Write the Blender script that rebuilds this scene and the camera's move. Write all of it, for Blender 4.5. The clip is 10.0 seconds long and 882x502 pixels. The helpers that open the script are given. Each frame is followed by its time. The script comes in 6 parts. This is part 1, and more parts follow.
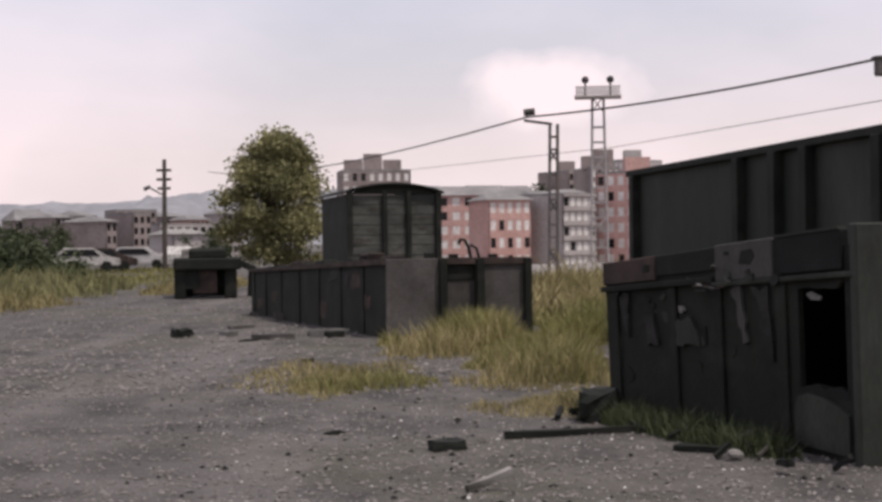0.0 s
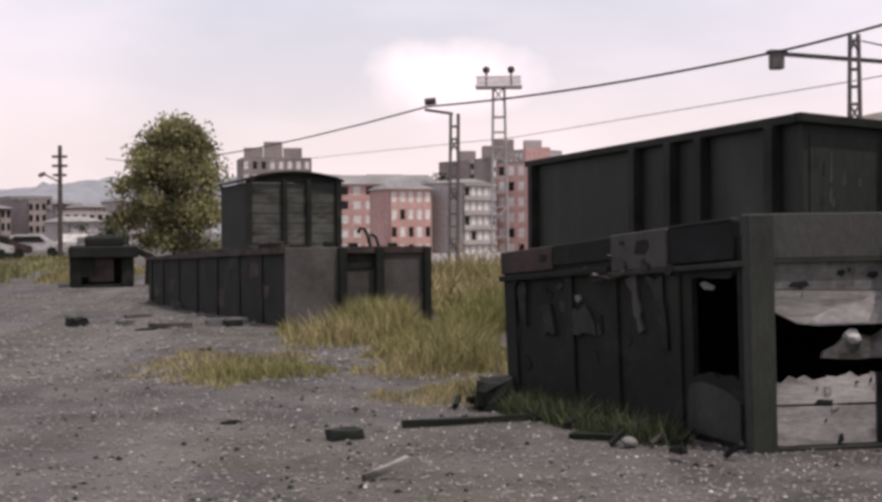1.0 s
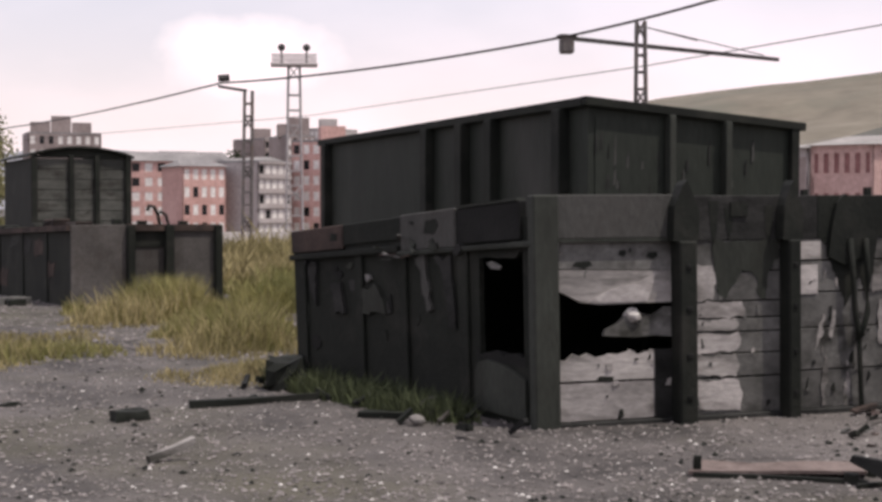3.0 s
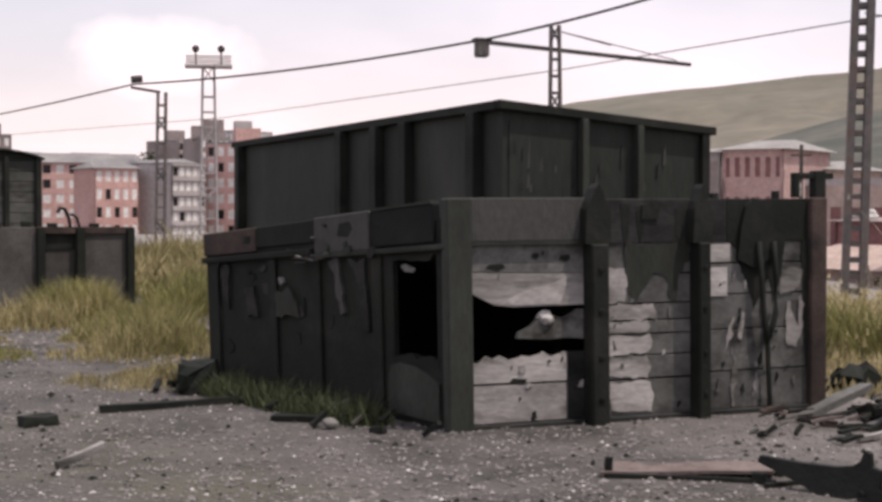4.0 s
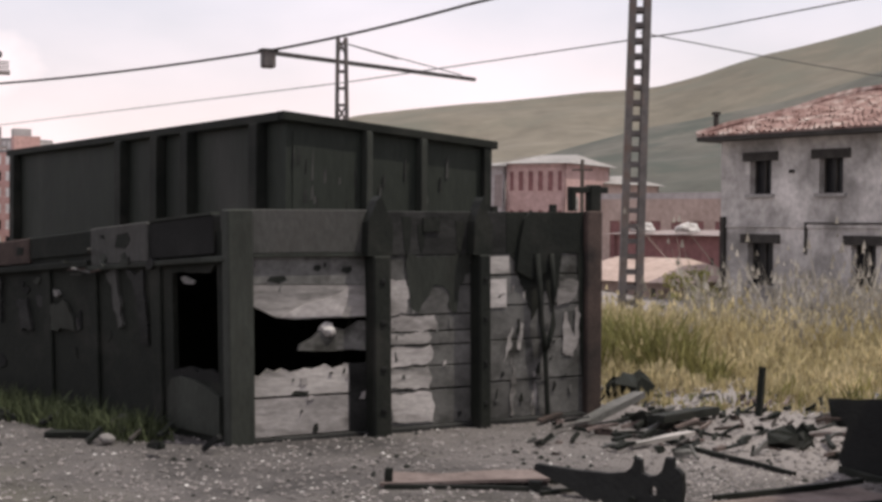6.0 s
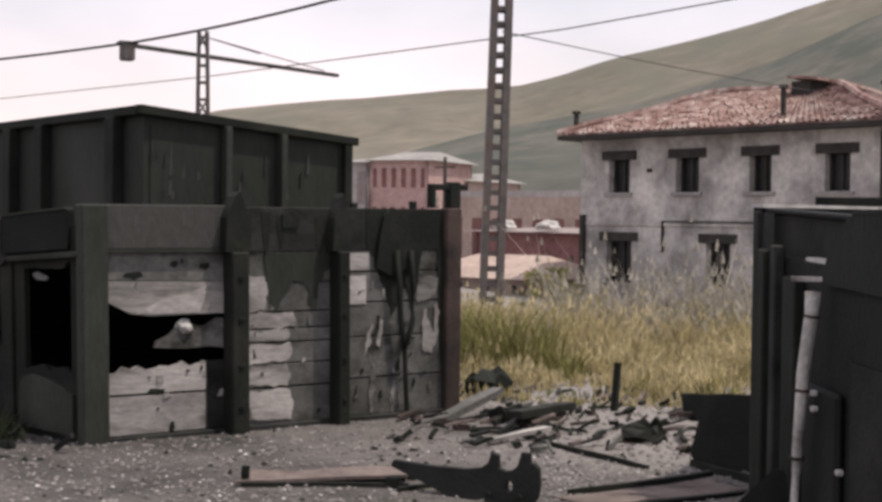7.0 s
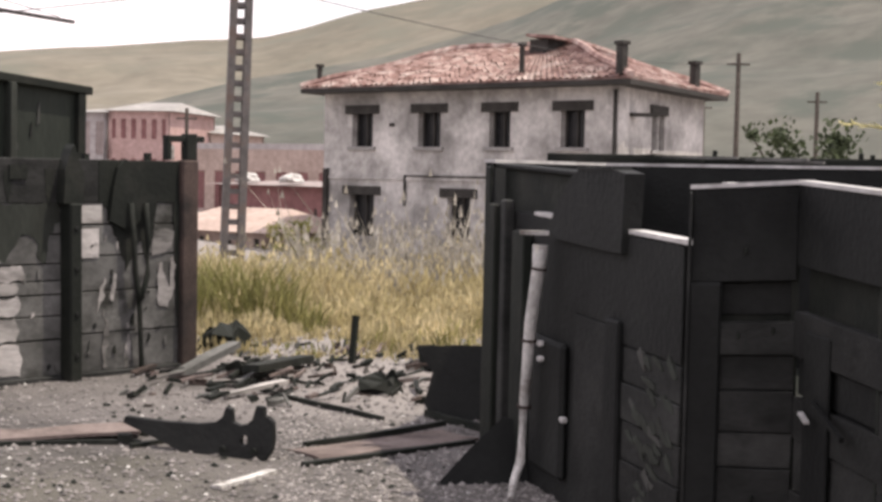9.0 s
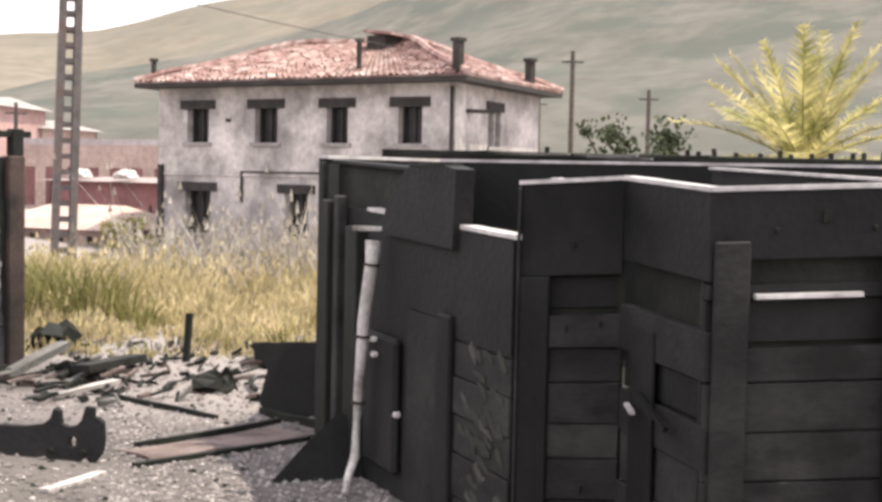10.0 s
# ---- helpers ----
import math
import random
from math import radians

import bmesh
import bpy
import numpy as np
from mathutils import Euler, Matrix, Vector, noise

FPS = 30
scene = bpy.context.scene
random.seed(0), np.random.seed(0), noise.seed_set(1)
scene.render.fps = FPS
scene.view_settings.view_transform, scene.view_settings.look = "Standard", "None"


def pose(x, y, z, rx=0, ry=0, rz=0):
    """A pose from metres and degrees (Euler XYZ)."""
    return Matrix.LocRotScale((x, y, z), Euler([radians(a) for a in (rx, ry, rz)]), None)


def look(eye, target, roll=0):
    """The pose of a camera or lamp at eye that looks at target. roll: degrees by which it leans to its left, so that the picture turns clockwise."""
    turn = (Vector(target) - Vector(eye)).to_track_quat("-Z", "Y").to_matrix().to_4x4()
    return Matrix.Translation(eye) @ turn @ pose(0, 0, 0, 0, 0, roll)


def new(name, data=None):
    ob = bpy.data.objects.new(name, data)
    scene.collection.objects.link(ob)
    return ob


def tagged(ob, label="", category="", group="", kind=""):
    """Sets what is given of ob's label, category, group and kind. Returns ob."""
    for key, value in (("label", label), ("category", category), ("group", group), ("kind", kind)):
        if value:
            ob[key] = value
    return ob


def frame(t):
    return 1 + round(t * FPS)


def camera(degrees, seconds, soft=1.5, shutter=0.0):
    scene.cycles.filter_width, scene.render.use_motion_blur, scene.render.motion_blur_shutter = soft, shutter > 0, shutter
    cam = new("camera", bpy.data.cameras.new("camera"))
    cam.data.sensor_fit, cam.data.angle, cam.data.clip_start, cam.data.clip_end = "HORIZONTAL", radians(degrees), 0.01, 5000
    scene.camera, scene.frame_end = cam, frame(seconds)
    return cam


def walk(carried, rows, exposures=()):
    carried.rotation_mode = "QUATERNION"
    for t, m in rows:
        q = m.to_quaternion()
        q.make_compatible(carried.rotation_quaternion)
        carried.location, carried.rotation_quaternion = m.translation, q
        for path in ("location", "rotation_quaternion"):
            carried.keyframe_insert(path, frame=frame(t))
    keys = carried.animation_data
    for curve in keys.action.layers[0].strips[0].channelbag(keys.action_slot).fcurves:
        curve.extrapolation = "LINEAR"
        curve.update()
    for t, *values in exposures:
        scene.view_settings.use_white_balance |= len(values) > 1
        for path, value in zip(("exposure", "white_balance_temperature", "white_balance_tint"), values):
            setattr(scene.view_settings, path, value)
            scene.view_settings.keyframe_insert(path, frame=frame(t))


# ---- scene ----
cam = camera(33.66, 10.0, soft=3.2)
EYE, ARM = 1.65, 0.3
# seconds, heading clockwise from +y, pitch, roll: a hand-held pan, the lens an arm's length before the turning body
ROWS = [
    (0.0, 0.00, -0.49, -0.73),
    (0.5, 1.97, -0.75, -0.60),
    (1.0, 3.89, -0.96, -0.45),
    (1.5, 5.64, -1.13, -0.29),
    (2.0, 7.14, -1.51, -0.19),
    (2.5, 9.27, -1.72, -0.06),
    (3.0, 11.93, -1.81, 0.05),
    (4.5, 16.72, -1.56, 0.22),
    (5.0, 18.64, -1.43, 0.32),
    (5.5, 20.63, -1.34, 0.36),
    (6.0, 23.56, -1.18, 0.45),
    (7.5, 31.25, -1.55, 0.94),
    (8.0, 33.60, -1.96, 1.05),
    (8.5, 36.35, -2.33, 1.14),
    (9.0, 38.99, -2.90, 1.27),
    (9.5, 42.31, -3.12, 1.32),
    (10.0, 45.31, -2.92, 1.23),
]


def heading(t, yaw, pitch, roll):
    a, p = radians(yaw), radians(pitch)
    eye = Vector((ARM * math.sin(a), ARM * math.cos(a), EYE))
    way = Vector((math.sin(a) * math.cos(p), math.cos(a) * math.cos(p), math.sin(p)))
    return t, look(eye, eye + way, roll)


walk(cam, [heading(*r) for r in ROWS], exposures=[(0.0, -0.2, 6500, 10), (1.0, -0.05, 6500, 11), (3.0, 0.08, 6550, 11), (5.0, 0.10, 6580, 9), (6.0, 0.05, 6600, 8), (8.0, 0.31, 6700, 8), (9.0, 0.70, 6780, 8), (10.0, 1.25, 6860, 8)])

# ---- world and sun ----
SUN_AZ, SUN_EL = 128.0, 67.0
world = bpy.data.worlds.new("sky")
scene.world = world
world.use_nodes = True
wn, wl = world.node_tree.nodes, world.node_tree.links
wn.clear()
w_out, w_bg, w_sky = wn.new("ShaderNodeOutputWorld"), wn.new("ShaderNodeBackground"), wn.new("ShaderNodeTexSky")
w_sky.sky_type, w_sky.sun_disc = "NISHITA", False
w_sky.sun_elevation, w_sky.sun_rotation = radians(SUN_EL), radians(SUN_AZ)
w_sky.dust_density, w_sky.air_density = 1.6, 1.1
w_co, w_map, w_noise, w_ramp, w_mix = (wn.new("ShaderNode" + k) for k in ("TexCoord", "Mapping", "TexNoise", "ValToRGB", "MixRGB"))
w_map.inputs["Scale"].default_value = (1.0, 1.0, 2.2)
w_noise.inputs["Scale"].default_value, w_noise.inputs["Detail"].default_value = 2.6, 6.0
w_noise.inputs["Roughness"].default_value = 0.5
w_ramp.color_ramp.elements[0].position, w_ramp.color_ramp.elements[0].color = 0.36, (0.66, 0.66, 0.66, 1)
w_ramp.color_ramp.elements[1].position, w_ramp.color_ramp.elements[1].color = 0.62, (1.0, 1.0, 1.0, 1)
w_sep, w_high, w_tone, w_off, w_flat, w_puff, w_sum, w_mask, w_heap = (wn.new("ShaderNode" + k) for k in ("SeparateXYZ", "MapRange", "MixRGB", "VectorMath", "VectorMath", "TexNoise", "Math", "MapRange", "MixRGB"))
w_high.inputs["From Min"].default_value, w_high.inputs["From Max"].default_value = 0.06, 0.17
w_tone.inputs[1].default_value, w_tone.inputs[2].default_value = (11.3, 9.5, 9.8, 1), (9.1, 8.7, 9.8, 1)
# one heaped cloud low over the town
w_off.operation, w_flat.operation = "MULTIPLY_ADD", "LENGTH"
w_off.inputs[1].default_value = (1.0, 1.0, 2.3)
w_off.inputs[2].default_value = (-math.sin(radians(4.4)), -math.cos(radians(4.4)), -2.3 * math.sin(radians(5.8)))
w_puff.inputs["Scale"].default_value, w_puff.inputs["Detail"].default_value = 30.0, 4.0
w_sum.operation, w_sum.inputs[1].default_value = "MULTIPLY_ADD", 0.05
w_mask.inputs["From Min"].default_value, w_mask.inputs["From Max"].default_value = 0.062, 0.094
w_mask.inputs["To Min"].default_value, w_mask.inputs["To Max"].default_value = 0.75, 0.0
w_heap.inputs[2].default_value = (13.0, 11.0, 11.3, 1)
wl.new(w_co.outputs["Generated"], w_map.inputs["Vector"])
wl.new(w_map.outputs["Vector"], w_noise.inputs["Vector"])
wl.new(w_noise.outputs["Fac"], w_ramp.inputs["Fac"])
wl.new(w_ramp.outputs["Color"], w_mix.inputs[0])
wl.new(w_sky.outputs["Color"], w_mix.inputs[1])
wl.new(w_co.outputs["Generated"], w_sep.inputs["Vector"])
wl.new(w_sep.outputs["Z"], w_high.inputs["Value"])
wl.new(w_high.outputs["Result"], w_tone.inputs[0])
wl.new(w_tone.outputs["Color"], w_mix.inputs[2])
wl.new(w_co.outputs["Generated"], w_off.inputs[0])
wl.new(w_off.outputs["Vector"], w_flat.inputs[0])
wl.new(w_co.outputs["Generated"], w_puff.inputs["Vector"])
wl.new(w_puff.outputs["Fac"], w_sum.inputs[0])
wl.new(w_flat.outputs["Value"], w_sum.inputs[2])
wl.new(w_sum.outputs["Value"], w_mask.inputs["Value"])
wl.new(w_mask.outputs["Result"], w_heap.inputs[0])
wl.new(w_mix.outputs["Color"], w_heap.inputs[1])
wl.new(w_heap.outputs["Color"], w_bg.inputs["Color"])
w_bg.inputs["Strength"].default_value = 0.102
wl.new(w_bg.outputs["Background"], w_out.inputs["Surface"])

sun = new("sun", bpy.data.lights.new("sun", "SUN"))
sun.data.energy, sun.data.angle, sun.data.color = 3.2, radians(1.0), (1.0, 0.93, 0.84)
_a, _e = radians(SUN_AZ), radians(SUN_EL)
sun.matrix_world = look((0, 0, 30), Vector((0, 0, 30)) - Vector((math.sin(_a) * math.cos(_e), math.cos(_a) * math.cos(_e), math.sin(_e))))


# ---- materials ----
def mat(name, low, high, scale=3.0, rough=0.9, metal=0.0, bump=0.3, fine=40.0, stain=None, stain_scale=1.2, stain_amount=0.5, stretch=(1, 1, 1), random_shift=0.0, bump_dist=0.02):
    """Two colours mixed by broad noise, a fine grain over them, stains of a third colour, and relief."""
    m = bpy.data.materials.new(name)
    m.use_nodes = True
    n, l = m.node_tree.nodes, m.node_tree.links
    b = n["Principled BSDF"]
    b.inputs["Roughness"].default_value, b.inputs["Metallic"].default_value = rough, metal
    b.inputs["Specular IOR Level"].default_value = 0.25
    mp = n.new("ShaderNodeMapping")
    mp.inputs["Scale"].default_value = stretch
    geo = n.new("ShaderNodeNewGeometry")
    l.new(geo.outputs["Position"], mp.inputs["Vector"])

    def tex(s, detail=5.0):
        t = n.new("ShaderNodeTexNoise")
        t.inputs["Scale"].default_value, t.inputs["Detail"].default_value, t.inputs["Roughness"].default_value = s, detail, 0.62
        l.new(mp.outputs["Vector"], t.inputs["Vector"])
        return t.outputs["Fac"]

    def ramp(src, a, c):
        r = n.new("ShaderNodeMapRange")
        r.inputs["From Min"].default_value, r.inputs["From Max"].default_value = a, c
        l.new(src, r.inputs["Value"])
        return r.outputs["Result"]

    def mix(f, a, c, mode="MIX"):
        x = n.new("ShaderNodeMixRGB")
        x.blend_type = mode
        for socket, value in zip(x.inputs, (f, a, c)):
            if isinstance(value, (tuple, float, int)):
                socket.default_value = (*value, 1) if isinstance(value, tuple) else value
            else:
                l.new(value, socket)
        return x.outputs["Color"]

    broad, grain = tex(scale), tex(fine, 3.0)
    colour = mix(ramp(broad, 0.36, 0.64), low, high)
    colour = mix(0.55, colour, mix(ramp(grain, 0.3, 0.7), (0.45, 0.45, 0.45), (1.0, 1.0, 1.0)), "MULTIPLY")
    if stain:
        colour = mix(ramp(tex(stain_scale, 6.0), 0.5, 0.5 + 0.16 / max(stain_amount, 0.05) * 0.5), colour, stain)
    if random_shift:
        info = n.new("ShaderNodeObjectInfo")
        r = n.new("ShaderNodeMapRange")
        r.inputs["To Min"].default_value, r.inputs["To Max"].default_value = 1 - random_shift, 1 + random_shift
        l.new(info.outputs["Random"], r.inputs["Value"])
        colour = mix(1.0, colour, r.outputs["Result"], "MULTIPLY")
    l.new(colour, b.inputs["Base Color"])
    bp = n.new("ShaderNodeBump")
    bp.inputs["Strength"].default_value, bp.inputs["Distance"].default_value = bump, bump_dist
    l.new(grain, bp.inputs["Height"])
    l.new(bp.outputs["Normal"], b.inputs["Normal"])
    return m


def leaf_mat(name, low, high, through_light=0.35, scale=1.5):
    m = mat(name, low, high, scale=scale, rough=0.75, bump=0.0, fine=25)
    n, l = m.node_tree.nodes, m.node_tree.links
    b, out = n["Principled BSDF"], n["Material Output"]
    tr, ms = n.new("ShaderNodeBsdfTranslucent"), n.new("ShaderNodeMixShader")
    ms.inputs[0].default_value = through_light
    src = b.inputs["Base Color"].links[0].from_socket
    isl, mr, mu = n.new("ShaderNodeNewGeometry"), n.new("ShaderNodeMapRange"), n.new("ShaderNodeMixRGB")
    mr.inputs["To Min"].default_value, mr.inputs["To Max"].default_value = 0.55, 1.4
    mu.blend_type, mu.inputs[0].default_value = "MULTIPLY", 1.0
    l.new(isl.outputs["Random Per Island"], mr.inputs["Value"])
    l.new(src, mu.inputs[1])
    l.new(mr.outputs["Result"], mu.inputs[2])
    l.new(mu.outputs["Color"], b.inputs["Base Color"])
    l.new(mu.outputs["Color"], tr.inputs["Color"])
    l.new(b.outputs["BSDF"], ms.inputs[1])
    l.new(tr.outputs["BSDF"], ms.inputs[2])
    l.new(ms.outputs["Shader"], out.inputs["Surface"])
    return m


M_GRAVEL = mat("gravel", (0.056, 0.051, 0.049), (0.132, 0.119, 0.114), scale=1.1, bump=0.8, fine=22, stain=(0.105, 0.098, 0.068), stain_scale=0.16, stain_amount=0.4, bump_dist=0.05)
M_STONE = mat("ballast_stone", (0.115, 0.105, 0.10), (0.31, 0.28, 0.268), scale=6.0, bump=0.5, fine=60)
M_PALESTONE = mat("pale_ballast_stone", (0.20, 0.182, 0.172), (0.46, 0.42, 0.40), scale=7.0, bump=0.5, fine=60)
# wheel tracks: long pale streaks along the way through the yard
_n, _l = M_GRAVEL.node_tree.nodes, M_GRAVEL.node_tree.links
_mp, _tx, _mr, _mx, _ge = (_n.new("ShaderNode" + k) for k in ("Mapping", "TexNoise", "MapRange", "MixRGB", "NewGeometry"))
_mp.inputs["Rotation"].default_value, _mp.inputs["Scale"].default_value = (0, 0, radians(-10)), (0.8, 0.06, 1.0)
_tx.inputs["Scale"].default_value, _tx.inputs["Detail"].default_value = 1.0, 4.0
_mr.inputs["From Min"].default_value, _mr.inputs["From Max"].default_value, _mr.inputs["To Max"].default_value = 0.48, 0.68, 0.5
_mx.inputs[2].default_value = (0.18, 0.162, 0.155, 1)
_b = _n["Principled BSDF"].inputs["Base Color"]
_l.new(_ge.outputs["Position"], _mp.inputs["Vector"])
_l.new(_mp.outputs["Vector"], _tx.inputs["Vector"])
_l.new(_tx.outputs["Fac"], _mr.inputs["Value"])
_l.new(_mr.outputs["Result"], _mx.inputs[0])
_l.new(_b.links[0].from_socket, _mx.inputs[1])
_sx, _rx, _nx, _ax, _mb = (_n.new("ShaderNode" + k) for k in ("SeparateXYZ", "MapRange", "TexNoise", "Math", "MixRGB"))
_nx.inputs["Scale"].default_value, _nx.inputs["Detail"].default_value = 0.5, 5.0
_ax.operation, _ax.inputs[1].default_value = "MULTIPLY_ADD", 5.0
_rx.inputs["From Min"].default_value, _rx.inputs["From Max"].default_value, _rx.inputs["To Max"].default_value = 6.8, 10.0, 0.85
_mb.inputs[2].default_value = (0.27, 0.243, 0.23, 1)
_l.new(_ge.outputs["Position"], _sx.inputs["Vector"])
_l.new(_ge.outputs["Position"], _nx.inputs["Vector"])
_l.new(_nx.outputs["Fac"], _ax.inputs[0])
_l.new(_sx.outputs["X"], _ax.inputs[2])
_l.new(_ax.outputs["Value"], _rx.inputs["Value"])
_l.new(_rx.outputs["Result"], _mb.inputs[0])
_l.new(_mx.outputs["Color"], _mb.inputs[1])
_l.new(_mb.outputs["Color"], _b)
M_HILL = mat("hillside", (0.142, 0.126, 0.097), (0.188, 0.166, 0.130), scale=0.004, bump=0.0, fine=0.05, stain=(0.118, 0.114, 0.09), stain_scale=0.012, stain_amount=0.5)
M_SCRUBHILL = mat("scrub_hillside", (0.088, 0.088, 0.074), (0.142, 0.132, 0.112), scale=0.012, bump=0.0, fine=0.12, stain=(0.064, 0.070, 0.058), stain_scale=0.035, stain_amount=0.7)
# Distance haze is mixed into this pale bluish base colour.
M_HAZEHILL = mat("far_hill", (0.25, 0.25, 0.272), (0.30, 0.298, 0.318), scale=0.004, bump=0.0, fine=0.03)
# Black for tarred parts and for wagon sides painted as shaded.
M_BLACK = mat("tarry_shade_black", (0.0075, 0.0092, 0.007), (0.0155, 0.0178, 0.0135), scale=1.5, rough=0.8, fine=25, stain=(0.032, 0.031, 0.026), stain_scale=2.2, stain_amount=0.25)
M_OLIVE = mat("olive_steel", (0.026, 0.029, 0.0235), (0.045, 0.049, 0.041), scale=1.6, rough=0.75, fine=30, stain=(0.016, 0.0155, 0.012), stain_scale=1.8, stain_amount=0.35, stretch=(1, 1, 0.4))
M_HOPPER = mat("dark_green_steel", (0.0135, 0.017, 0.013), (0.024, 0.029, 0.0225), scale=0.9, rough=0.7, fine=18, stain=(0.06, 0.057, 0.053), stain_scale=0.8, stain_amount=0.18, stretch=(1, 1, 0.3))
M_SOOT = mat("sooty_steel", (0.0045, 0.0047, 0.0043), (0.0145, 0.015, 0.014), scale=1.0, rough=0.75, fine=30, stain=(0.0030, 0.0032, 0.0030), stain_scale=1.3, stain_amount=0.6)
M_SOOTPLANK = mat("sooty_grey_board", (0.013, 0.0134, 0.0125), (0.037, 0.0365, 0.0345), scale=1.6, rough=0.8, fine=26, stain=(0.008, 0.008, 0.0072), stain_scale=2.2, stain_amount=0.5, stretch=(1, 1, 1.8), random_shift=0.25)
M_PALE = mat("weathered_plank", (0.16, 0.15, 0.142), (0.42, 0.39, 0.37), scale=1.3, rough=0.85, fine=22, stain=(0.05, 0.048, 0.042), stain_scale=2.1, stain_amount=0.6, stretch=(0.45, 0.45, 1.6), random_shift=0.3)
M_GREYPLANK = mat("grey_plank", (0.092, 0.090, 0.084), (0.20, 0.193, 0.184), scale=2.2, rough=0.85, fine=25, stain=(0.030, 0.029, 0.025), stain_scale=2.4, stain_amount=0.45, stretch=(0.8, 0.8, 1.0), random_shift=0.25)
M_BROWNPLANK = mat("brown_grey_plank", (0.072, 0.066, 0.062), (0.125, 0.114, 0.108), scale=1.2, rough=0.85, fine=25, stain=(0.045, 0.038, 0.033), stain_scale=1.6, stain_amount=0.4, random_shift=0.2)
# Pale colour for worn wood and for boards painted as sunlit.
M_BARELITWOOD = mat("worn_and_sunlit_board", (0.28, 0.26, 0.248), (0.54, 0.50, 0.48), scale=2.0, rough=0.85, fine=24, stain=(0.13, 0.118, 0.108), stain_scale=2.2, stain_amount=0.45, stretch=(0.6, 0.6, 1.5), random_shift=0.15)
M_GREYSTEEL = mat("olive_grey_plate", (0.052, 0.052, 0.048), (0.080, 0.078, 0.073), scale=1.8, rough=0.75, fine=30, stain=(0.034, 0.032, 0.028), stain_scale=1.8, stain_amount=0.35, stretch=(1, 1, 0.5))
M_RUST = mat("rust", (0.04, 0.03, 0.026), (0.085, 0.06, 0.052), scale=2.5, rough=0.9, fine=35, stain=(0.022, 0.019, 0.018), stain_scale=3, stain_amount=0.4)
M_DUSTRUST = mat("dusty_rust", (0.13, 0.10, 0.09), (0.22, 0.175, 0.16), scale=3, rough=0.95, fine=30, stain=(0.075, 0.055, 0.05), stain_scale=4, stain_amount=0.4)
M_VANPLANK = mat("dull_green_plank", (0.05, 0.052, 0.046), (0.105, 0.105, 0.094), scale=0.9, rough=0.85, fine=15, stain=(0.028, 0.026, 0.022), stain_scale=1.2, stain_amount=0.5, stretch=(1, 1, 2.5), random_shift=0.15)
# Sunlight on top edges is put into this pale metal, along with wear.
M_RIM = mat("worn_sunlit_metal", (0.45, 0.43, 0.42), (0.65, 0.62, 0.6), scale=3, rough=0.5, fine=20, stain=(0.2, 0.18, 0.17), stain_scale=4, stain_amount=0.3)
M_WHITE = mat("flaking_white_paint", (0.42, 0.40, 0.38), (0.68, 0.65, 0.62), scale=5, rough=0.6, fine=30, stain=(0.13, 0.11, 0.095), stain_scale=6, stain_amount=0.45)
M_PLASTER = mat("stained_plaster", (0.27, 0.255, 0.24), (0.66, 0.62, 0.59), scale=0.42, rough=0.95, fine=5, stain=(0.16, 0.15, 0.14), stain_scale=0.7, stain_amount=0.3, bump=0.3)
M_TILE = mat("roof_tile", (0.19, 0.105, 0.09), (0.42, 0.29, 0.26), scale=2.2, rough=0.9, fine=6, stain=(0.50, 0.44, 0.40), stain_scale=1.1, stain_amount=0.3)
M_DARKWOOD = mat("dark_shutter", (0.03, 0.027, 0.024), (0.055, 0.05, 0.045), scale=2, rough=0.8, fine=20)
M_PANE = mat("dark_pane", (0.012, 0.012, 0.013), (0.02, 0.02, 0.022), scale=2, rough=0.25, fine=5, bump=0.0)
M_PINK = mat("pink_render", (0.42, 0.28, 0.255), (0.53, 0.365, 0.34), scale=0.3, rough=0.9, fine=3, bump=0.0)
M_CREAM = mat("cream_render", (0.38, 0.285, 0.245), (0.50, 0.385, 0.335), scale=0.3, rough=0.9, fine=3, bump=0.0)
M_REDWALL = mat("dull_red_wall", (0.19, 0.09, 0.088), (0.27, 0.135, 0.13), scale=0.4, rough=0.9, fine=3, bump=0.0)
M_BRICKRED = mat("salmon_brick", (0.52, 0.315, 0.28), (0.64, 0.41, 0.37), scale=0.12, rough=0.9, fine=2, bump=0.0)
M_BRICKGREY = mat("brown_brick", (0.25, 0.205, 0.195), (0.36, 0.30, 0.285), scale=0.12, rough=0.9, fine=2, bump=0.0)
M_PALEWALL = mat("pale_far_wall", (0.40, 0.36, 0.35), (0.5, 0.46, 0.45), scale=0.1, rough=0.9, fine=2, bump=0.0)
M_SLATE = mat("grey_roof", (0.20, 0.19, 0.19), (0.29, 0.275, 0.27), scale=0.2, rough=0.9, fine=2, bump=0.0)
M_LIGHTROOF = mat("pale_roof", (0.26, 0.245, 0.235), (0.34, 0.32, 0.305), scale=0.2, rough=0.9, fine=2, bump=0.0)
M_WINWHITE = mat("white_blind", (0.72, 0.68, 0.65), (0.8, 0.77, 0.74), scale=0.5, rough=0.6, fine=2, bump=0.0)
M_CONCRETE = mat("concrete", (0.26, 0.245, 0.235), (0.36, 0.345, 0.33), scale=1.0, rough=0.9, fine=10)
M_GALV = mat("galvanised_lattice", (0.10, 0.09, 0.087), (0.17, 0.155, 0.15), scale=2, rough=0.7, fine=10, stain=(0.11, 0.075, 0.06), stain_scale=2, stain_amount=0.4)
M_PALEGALV = mat("pale_painted_lattice", (0.30, 0.28, 0.28), (0.42, 0.395, 0.395), scale=2, rough=0.7, fine=10)
